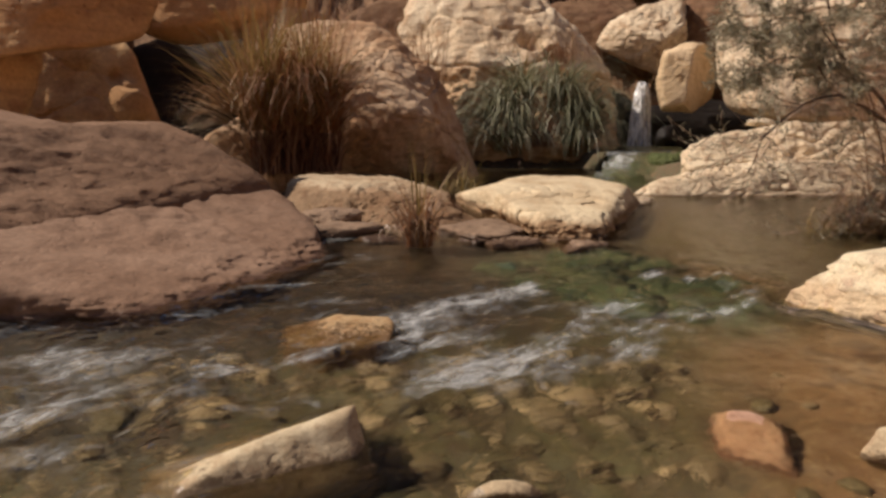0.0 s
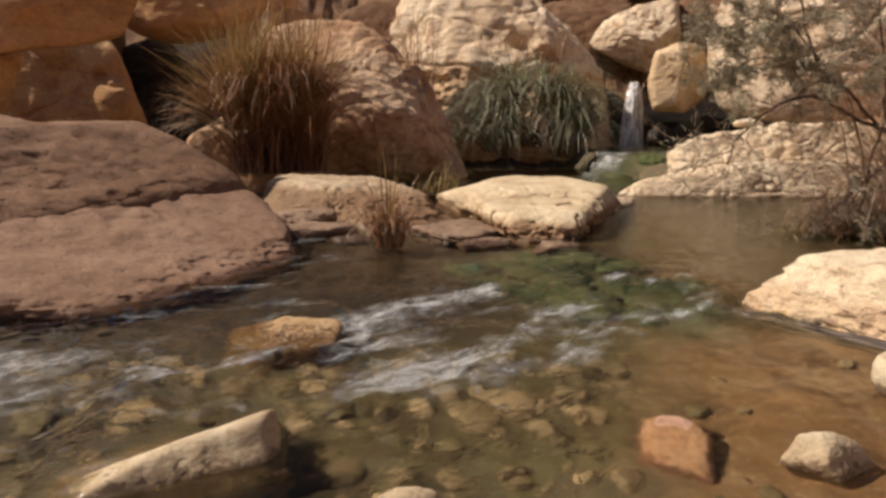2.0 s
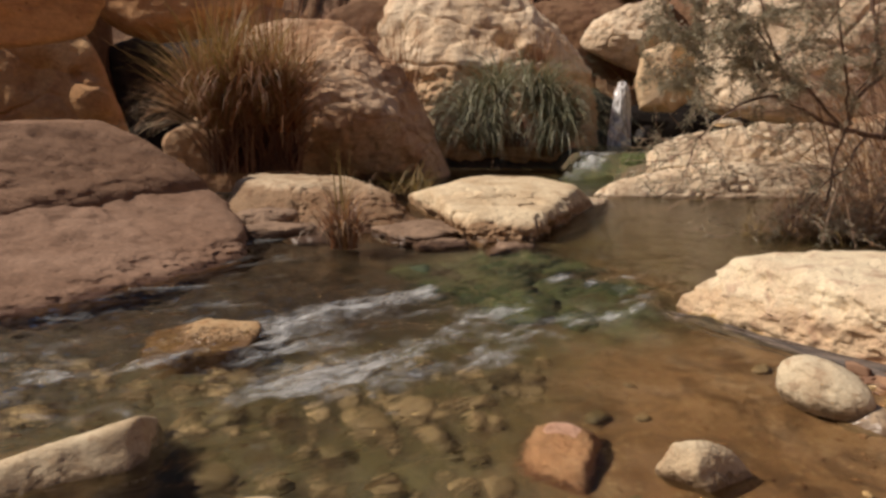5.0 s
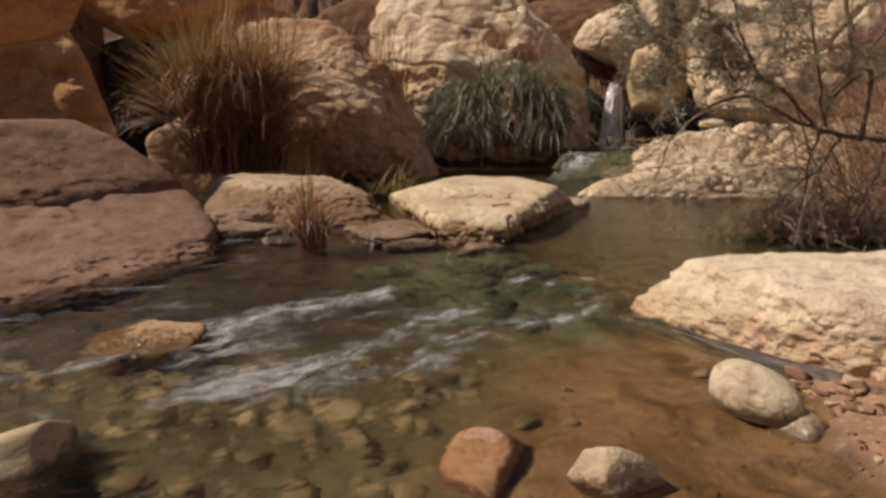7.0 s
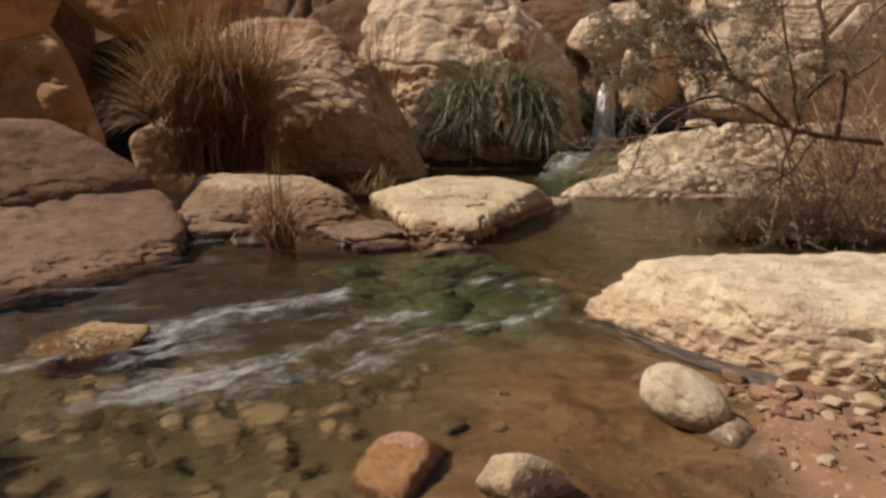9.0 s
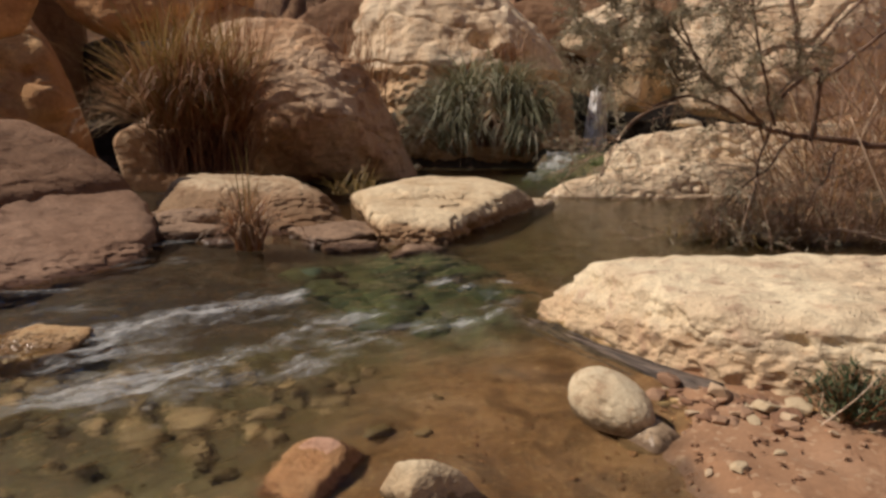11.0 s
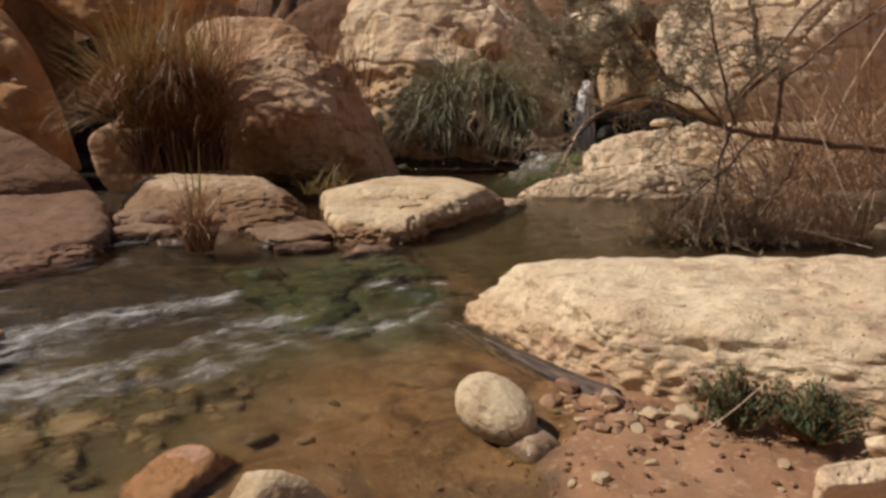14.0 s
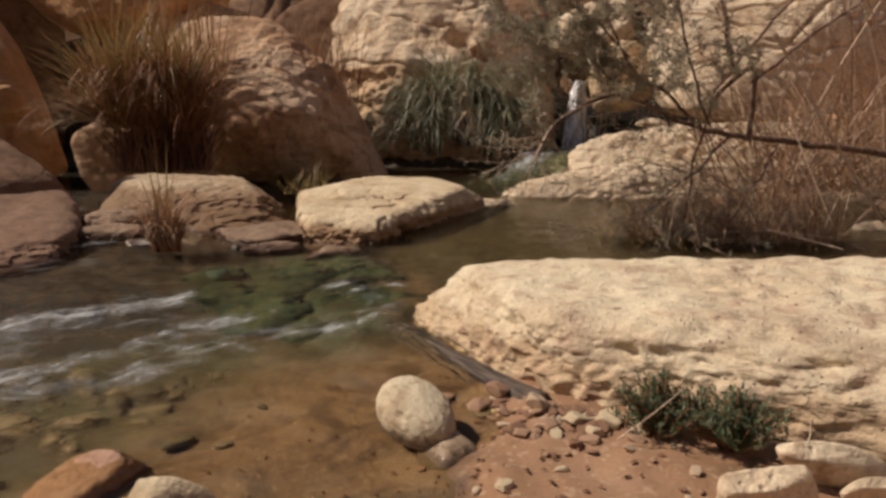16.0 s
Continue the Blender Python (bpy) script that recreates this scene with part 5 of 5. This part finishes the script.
tuft("grass_clump", (-1.62, 8.62, 0.30), "tall rust-brown grass clump leaning on the boulder", [
    ("olive_foliage", M_OLIVE, blades(220, g, disc(g, (-0.1, 0, 0.6), 0.24, 0.18), (0.9, 1.7), (2, 40), (15, 90), 0.018)),
    ("straw_foliage", M_STRAW, blades(200, g, disc(g, (-0.1, 0, 0.6), 0.26, 0.20), (0.9, 1.7), (2, 45), (20, 100), 0.018)),
    ("brown_foliage", M_BROWN, blades(270, g, disc(g, (0, 0, 0.5), 0.30, 0.22), (0.8, 1.5), (6, 60), (20, 110), 0.016)),
    ("hanging_foliage", M_BROWN, blades(170, g, disc(g, (-0.05, -0.08, 0.85), 0.30, 0.16), (0.8, 1.3), (20, 65), (100, 145), 0.018, (0, -0.7))),
    ("dead_foliage", M_DEAD, blades(300, g, disc(g, (-0.05, 0.10, 0.0), 0.34, 0.16), (0.5, 1.0), (3, 30), (10, 80), 0.022)),
    ("pale_foliage", M_PALE_STRAW, blades(26, g, disc(g, (-0.2, -0.22, 0.85), 0.22, 0.10), (0.7, 1.1), (20, 55), (110, 150), 0.024, (0.0, -1.0)))])
# dry stems behind them
tuft("dry_grass", (-2.2, 9.9, 1.0), "tall dry reddish grass behind the boulder", [
    ("stem_mass", M_BROWN, blades(110, g, disc(g, ZERO, 0.8, 0.3), (1.3, 2.2), (0, 12), (0, 25), 0.020)),
    ("straw_foliage", M_STRAW, blades(60, g, disc(g, ZERO, 0.8, 0.3), (1.3, 2.2), (0, 12), (0, 25), 0.018))])
tuft("dry_grass", (-1.5, 12.6, 1.0), "tall dry reddish grass behind the boulder", [
    ("stem_mass", M_BROWN, blades(420, g, disc(g, ZERO, 1.6, 0.5), (1.3, 2.2), (0, 18), (5, 40), 0.016)),
    ("straw_foliage", M_STRAW, blades(160, g, disc(g, ZERO, 1.6, 0.5), (1.3, 2.1), (0, 16), (5, 35), 0.014))])
# the grey-green clump: two crowns at the pale boulder's foot whose long leaves hang to the water
crowns = [(-0.55, 0.10, 0.85), (-0.30, 0.05, 1.10), (-0.80, 0.0, 0.55), (-0.45, -0.1, 0.50), (0.45, 0.10, 1.0), (0.70, 0.05, 0.70), (0.30, 0.15, 1.05), (0.95, 0.05, 0.50), (0.60, -0.1, 0.45), (-0.50, -0.1, 0.12), (-0.75, -0.05, 0.22), (0.62, -0.1, 0.10), (0.88, -0.05, 0.20)]
shape = [(blades(95, g, disc(g, k, 0.14, 0.10, 0.1), (1.2, 2.0), (10, 50), (112, 140), 0.026, (0.6 * np.sign(k[0]), -1.0), seg=10),
          blades(36, g, disc(g, k, 0.12, 0.1), (0.7, 1.4), (0, 40), (20, 110), 0.020, (0, -0.2)),
          blades(22, g, disc(g, k, 0.16, 0.10), (0.8, 1.3), (25, 60), (80, 120), 0.022, (0, -1.0))) for k in crowns]
tuft("grass_clump", (1.92, 13.30, 0.20), "drooping grey-green grass clump with dry brown leaves", [
    ("green_foliage", M_SAGE, merged([s[0] for s in shape])),
    ("dry_foliage", M_OLIVE, merged([s[1] for s in shape])),
    ("brown_foliage", M_BROWN, merged([s[2] for s in shape])),
    ("dead_foliage", M_DEAD, blades(160, g, disc(g, (0.05, 0.15, 0.3), 0.25, 0.15), (0.7, 1.2), (5, 40), (60, 140), 0.026))])
tuft("dry_grass", (2.0, 14.7, 2.25), "wispy dry grass growing on the pale boulder", [
    ("stem_mass", M_STRAW, blades(90, g, disc(g, ZERO, 1.2, 0.2), (0.5, 1.3), (0, 30), (10, 60), 0.010)),
    ("brown_foliage", M_BROWN, blades(160, g, disc(g, (0.35, 0, 0), 0.4, 0.2), (0.3, 0.7), (5, 50), (20, 80), 0.012))])
# the small clump in the water before the tan rock
tuft("grass_clump", (-0.17, 4.64, -0.01), "small brown and straw grass clump at the water's edge", [
    ("brown_foliage", M_REED, blades(110, g, disc(g, (0, 0, 0.02), 0.10, 0.05), (0.30, 0.55), (3, 22), (30, 160), 0.013)),
    ("rusty_foliage", M_BROWN, blades(70, g, disc(g, (0, 0, 0.02), 0.10, 0.05), (0.30, 0.60), (3, 25), (60, 170), 0.012)),
    ("straw_foliage", M_STRAW, blades(50, g, disc(g, (0, 0, 0.02), 0.08, 0.05), (0.35, 0.65), (0, 20), (20, 150), 0.012)),
    ("green_foliage", M_OLIVE, blades(12, g, disc(g, ZERO, 0.05, 0.04), (0.5, 0.85), (0, 10), (2, 30), 0.011))])
tuft("grass_clump", (0.15, 7.5, 0.12), "sparse dark green sedge in the shaded gap", [
    ("green_foliage", M_OLIVE, blades(60, g, disc(g, ZERO, 0.25, 0.1), (0.3, 0.55), (20, 60), (20, 60), 0.010))])

# the green herb on the bank

def herb(at, n, height, spread):
    base = tagged(new("herb"), "low bushy green herb on the red bank", "plant", "green herbs by the long rock")
    base.location = at
    stems, leaves = [], []
    for _ in range(n):
        a, lean, h = g.uniform(0, 6.28), g.uniform(0, 0.9), height * g.uniform(0.5, 1.05)
        tip = np.array([math.cos(a) * lean * spread, math.sin(a) * lean * spread, h * (1 - 0.35 * lean)])
        root = tip * (0.25, 0.25, 0)
        ln = np.array([root + (tip - root) * (s, s, s ** 0.8) for s in np.linspace(0, 1, 5)])
        stems.append(tube(ln, 0.0022, 0.001, 4))
        for s in np.linspace(0.2, 1.0, 15):
            p = root + (tip - root) * (s, s, s ** 0.8)
            b, e = g.uniform(0, 6.28), g.uniform(0.1, 1.1)
            d = np.array([math.cos(b) * math.cos(e), math.sin(b) * math.cos(e), math.sin(e)])
            sd = np.cross(d, (0, 0, 1.0))
            sd = sd / (np.linalg.norm(sd) + 1e-6)
            ll = g.uniform(0.014, 0.030)
            leaves.append((np.array([p, p + d * ll * 0.45 + sd * ll * 0.13, p + d * ll, p + d * ll * 0.45 - sd * ll * 0.13 + (0, 0, -0.002)]), [[0, 1, 2, 3]]))
    part("stem_mass", *merged(stems), M_BROWN, base, kind="stuff")
    part("leaf_mass", *merged(leaves), M_HERB, base, smooth=False, kind="stuff")
    return base


herb((2.33, 1.87, 0.06), 130, 0.17, 0.15)
herb((2.50, 1.80, 0.065), 140, 0.155, 0.155)
dry = [tube(smooth_line(pts, 6), 0.0022, 0.0012, 5) for pts in (
    [(2.20, 1.78, 0.09), (2.30, 1.80, 0.16), (2.40, 1.86, 0.21)], [(2.24, 1.86, 0.08), (2.245, 1.86, 0.15)], [(2.56, 1.70, 0.085), (2.66, 1.76, 0.10), (2.72, 1.86, 0.12)],
    [(2.40, 1.52, 0.10), (2.52, 1.56, 0.10)], [(2.44, 1.95, 0.2), (2.60, 1.90, 0.23), (2.70, 1.84, 0.18)])]
for v, f in dry:
    tagged(mesh_object("dry_stalk", v, f, M_CANE), "thin dry straw stalk among the herbs", "stalk", "dry stalks by the herbs")

# the feathery shrub over the pool: crooked dark limbs, twigs and fine grey-green sprays
shrub = tagged(new("shrub"), "feathery tamarisk shrub with crooked dark limbs", "shrub")
CROOKED = [
    ([(5.6, 5.7, 0.62), (4.66, 5.5, 0.735), (4.12, 5.45, 0.79), (3.68, 5.35, 0.85)], 0.026, 0.020),
    ([(3.70, 5.35, 0.85), (3.35, 5.2, 0.95), (3.01, 5.1, 1.09), (2.73, 5.1, 1.02), (2.47, 5.1, 0.78), (2.35, 5.1, 0.51)], 0.016, 0.005),
    ([(3.62, 5.3, 0.88), (3.34, 5.2, 1.12), (3.13, 5.15, 1.21), (2.91, 5.1, 1.55), (2.80, 5.1, 1.85)], 0.013, 0.006),
    ([(3.57, 5.3, 0.15), (3.60, 5.3, 0.56), (3.65, 5.3, 0.81), (3.72, 5.3, 1.1), (3.86, 5.3, 1.31), (4.03, 5.3, 1.55), (4.30, 5.3, 1.85)], 0.009, 0.012),
    ([(4.06, 5.4, 0.77), (4.02, 5.3, 1.22), (3.93, 5.3, 1.29), (3.75, 5.3, 1.1), (3.68, 5.3, 0.94)], 0.021, 0.012),
    ([(3.86, 5.3, 1.30), (3.73, 5.1, 1.40), (3.69, 5.1, 1.58), (3.62, 5.1, 2.0)], 0.020, 0.014),
    ([(3.70, 5.3, 0.90), (3.45, 5.0, 1.25), (3.30, 4.9, 1.62), (3.28, 4.9, 2.0)], 0.010, 0.006),
    ([(4.0, 5.3, 1.2), (4.25, 5.2, 1.45), (4.6, 5.2, 1.7), (4.9, 5.2, 2.0)], 0.014, 0.007),
    ([(3.9, 5.4, 0.8), (3.6, 5.1, 0.6), (3.35, 5.0, 0.42), (3.15, 4.95, 0.22)], 0.010, 0.004),
    ([(4.3, 5.45, 0.72), (4.0, 5.1, 0.45), (3.8, 4.95, 0.22)], 0.010, 0.004),
    ([(3.05, 5.12, 1.35), (2.80, 5.1, 1.58), (2.52, 5.1, 1.66), (2.26, 5.1, 1.55)], 0.008, 0.003),
    ([(2.92, 5.1, 1.20), (2.70, 5.05, 1.36), (2.48, 5.05, 1.36), (2.32, 5.05, 1.24)], 0.007, 0.003),
]
lines = []
for pts, r0, r1 in CROOKED:
    ln = smooth_line(pts, 8)
    ln = ln + np.stack([fbm(ln * 5, 2, 91), fbm(ln * 5, 2, 92), fbm(ln * 5, 2, 93)], 1) * 0.03
    lines.append(ln)
    part("limb", *tube(ln, r0 * 1.1, r1, 8, 0.08), M_BARK, shrub)
twigs, sprays = [], []


def twig(start, d, length, depth, leafy):
    pts = [start]
    for _ in range(5):
        d = d + g.normal(0, 0.22, 3) + (0, 0, -0.03)
        d = d / np.linalg.norm(d)
        pts.append(pts[-1] + d * length / 5)
    pts = np.array(pts)
    twigs.append(tube(pts, 0.0035 if depth else 0.005, 0.0012, 4))
    if depth < 1:
        for i in (2, 3, 4, 5):
            twig(pts[i], d + g.normal(0, 0.7, 3), length * g.uniform(0.4, 0.7), depth + 1, leafy)
    if leafy > 0:
        for i in range(1, 6):
            for _ in range(int(7 * leafy)):
                p = pts[i] + g.normal(0, 0.015, 3)
                e = d * 0.7 + g.normal(0, 0.6, 3)
                e = e / np.linalg.norm(e)
                ll, w = g.uniform(0.03, 0.075), 0.0034
                sd = np.cross(e, g.normal(0, 1, 3))
                sd = sd / (np.linalg.norm(sd) + 1e-6) * w
                mid = p + e * ll * 0.5 + (0, 0, 0.006)
                sprays.append((np.array([p - sd * 0.5, p + sd * 0.5, mid + sd, p + e * ll, mid - sd]), [[0, 1, 2, 3, 4]]))


for k, many, leafy in ((1, 12, 0.4), (2, 18, 1.3), (3, 9, 0.25), (4, 3, 0.0), (5, 8, 0.5), (6, 14, 1.0), (7, 8, 0.25), (8, 12, 0.45), (9, 10, 0.35), (0, 5, 0.2), (10, 18, 1.7), (11, 9, 1.5)):
    for _ in range(many):
        ln = lines[k]
        i = int(g.integers(len(ln) // 4, len(ln)))
        way = np.array([g.normal(-0.35, 0.7), g.normal(-0.1, 0.5), g.normal(0.25, 0.6)]) if k not in (8, 9, 10, 11) else np.array([g.normal(-0.4, 0.6), g.normal(-0.2, 0.4), g.normal(-0.2, 0.4)])
        twig(ln[i], way / np.linalg.norm(way), g.uniform(0.25, 0.6) * (0.6 if k > 9 else 1), 0, leafy)
part("twig_mass", *merged(twigs), M_TWIG, shrub, kind="stuff")
part("leaf_mass", *merged(sprays), M_FEATHER, shrub, "fine grey-green feathery leaves", smooth=False, kind="stuff")

# the dry reeds and brush behind it
for at, n, reach in (((5.3, 6.6, 0.3), 420, 0.7), ((6.6, 7.6, 0.6), 420, 0.9), ((4.6, 6.3, 0.15), 260, 0.45), ((7.4, 9.0, 0.8), 360, 1.0)):
    tuft("dry_reeds", at, "tangled dry brown reeds on the pool's bank", [
        ("stem_mass", M_REED, blades(n // 2, g, disc(g, ZERO, reach, 0.45), (0.9, 2.2), (15, 88), (10, 110), 0.012, (-0.5, -0.2), twist=1.5)),
        ("pale_stem_mass", M_STRAW, blades(n // 3, g, disc(g, ZERO, reach, 0.45), (0.9, 2.2), (15, 88), (10, 100), 0.012, (-0.5, -0.2), twist=1.5))], "reeds", "dry reeds by the pool")
tuft("dry_brush", (3.75, 5.15, 0.05), "low tangled brown brush at the pool's edge", [
    ("stem_mass", M_REED, blades(520, g, disc(g, (0.1, 0, 0), 0.85, 0.25), (0.2, 0.6), (10, 80), (10, 110), 0.008)),
    ("pale_stem_mass", M_STRAW, blades(520, g, disc(g, (0.1, -0.05, 0), 0.85, 0.25), (0.2, 0.55), (10, 85), (10, 90), 0.008)),
    ("green_foliage", M_OLIVE, blades(260, g, disc(g, (-0.40, -0.05, 0), 0.55, 0.22), (0.12, 0.4), (10, 85), (10, 110), 0.007))], "brush")
for pts, r in (([(3.92, 4.85, 1.5), (4.05, 4.85, 1.3), (4.37, 4.85, 0.82), (4.8, 4.85, 0.22)], 0.013), ([(3.27, 4.75, 0.05), (3.30, 4.75, 0.28), (3.35, 4.75, 0.53)], 0.006), ([(3.50, 4.75, 0.05), (3.44, 4.75, 0.25), (3.35, 4.75, 0.51)], 0.006), ([(4.07, 5.73, 0.065), (4.45, 5.95, 0.085), (4.86, 6.19, 0.07)], 0.009), ([(4.86, 6.19, 0.075), (4.75, 5.75, 0.085), (4.62, 5.3, 0.06)], 0.008), ([(2.34, 4.9, 0.61), (2.47, 4.9, 0.87), (2.66, 4.9, 1.0), (2.93, 4.9, 1.05), (3.11, 4.9, 1.01)], 0.006), ([(4.9, 5.6, 1.9), (5.2, 5.7, 1.2), (5.4, 5.8, 0.4)], 0.008), ([(3.95, 4.75, 0.18), (4.2, 4.7, 0.12), (4.4, 4.6, 0.07)], 0.007),
               ([(4.6, 5.2, 2.0), (4.95, 5.3, 1.45), (5.35, 5.4, 0.9)], 0.009), ([(3.6, 5.0, 0.10), (4.0, 4.95, 0.14), (4.5, 4.9, 0.10)], 0.006), ([(4.4, 5.5, 0.95), (4.55, 5.4, 0.55), (4.72, 5.3, 0.12)], 0.007), ([(5.3, 6.0, 1.9), (4.9, 6.0, 1.1), (4.7, 6.0, 0.3)], 0.008)):
    tagged(mesh_object("dry_cane", *tube(smooth_line(pts, 8), r, r * 0.7, 8), M_CANE), "pale dry cane leaning over the pool", "cane", "pale canes")

# scrub on the slope behind
for k in range(26):
    x, y = g.uniform(-12, 14), g.uniform(17.5, 23)
    z = on_ground(x, y)
    green = 1.5 < x < 8
    tuft("slope_scrub", (x, y, z - 0.05), "dusty olive scrub on the slope" if green else "dry brown scrub on the slope", [
        ("stem_mass", M_OLIVE if green else M_BROWN, blades(260, g, disc(g, ZERO, 0.7, 0.5), (0.6, 1.6), (5, 60), (10, 70), 0.030))], "scrub", "scrub on the slope")
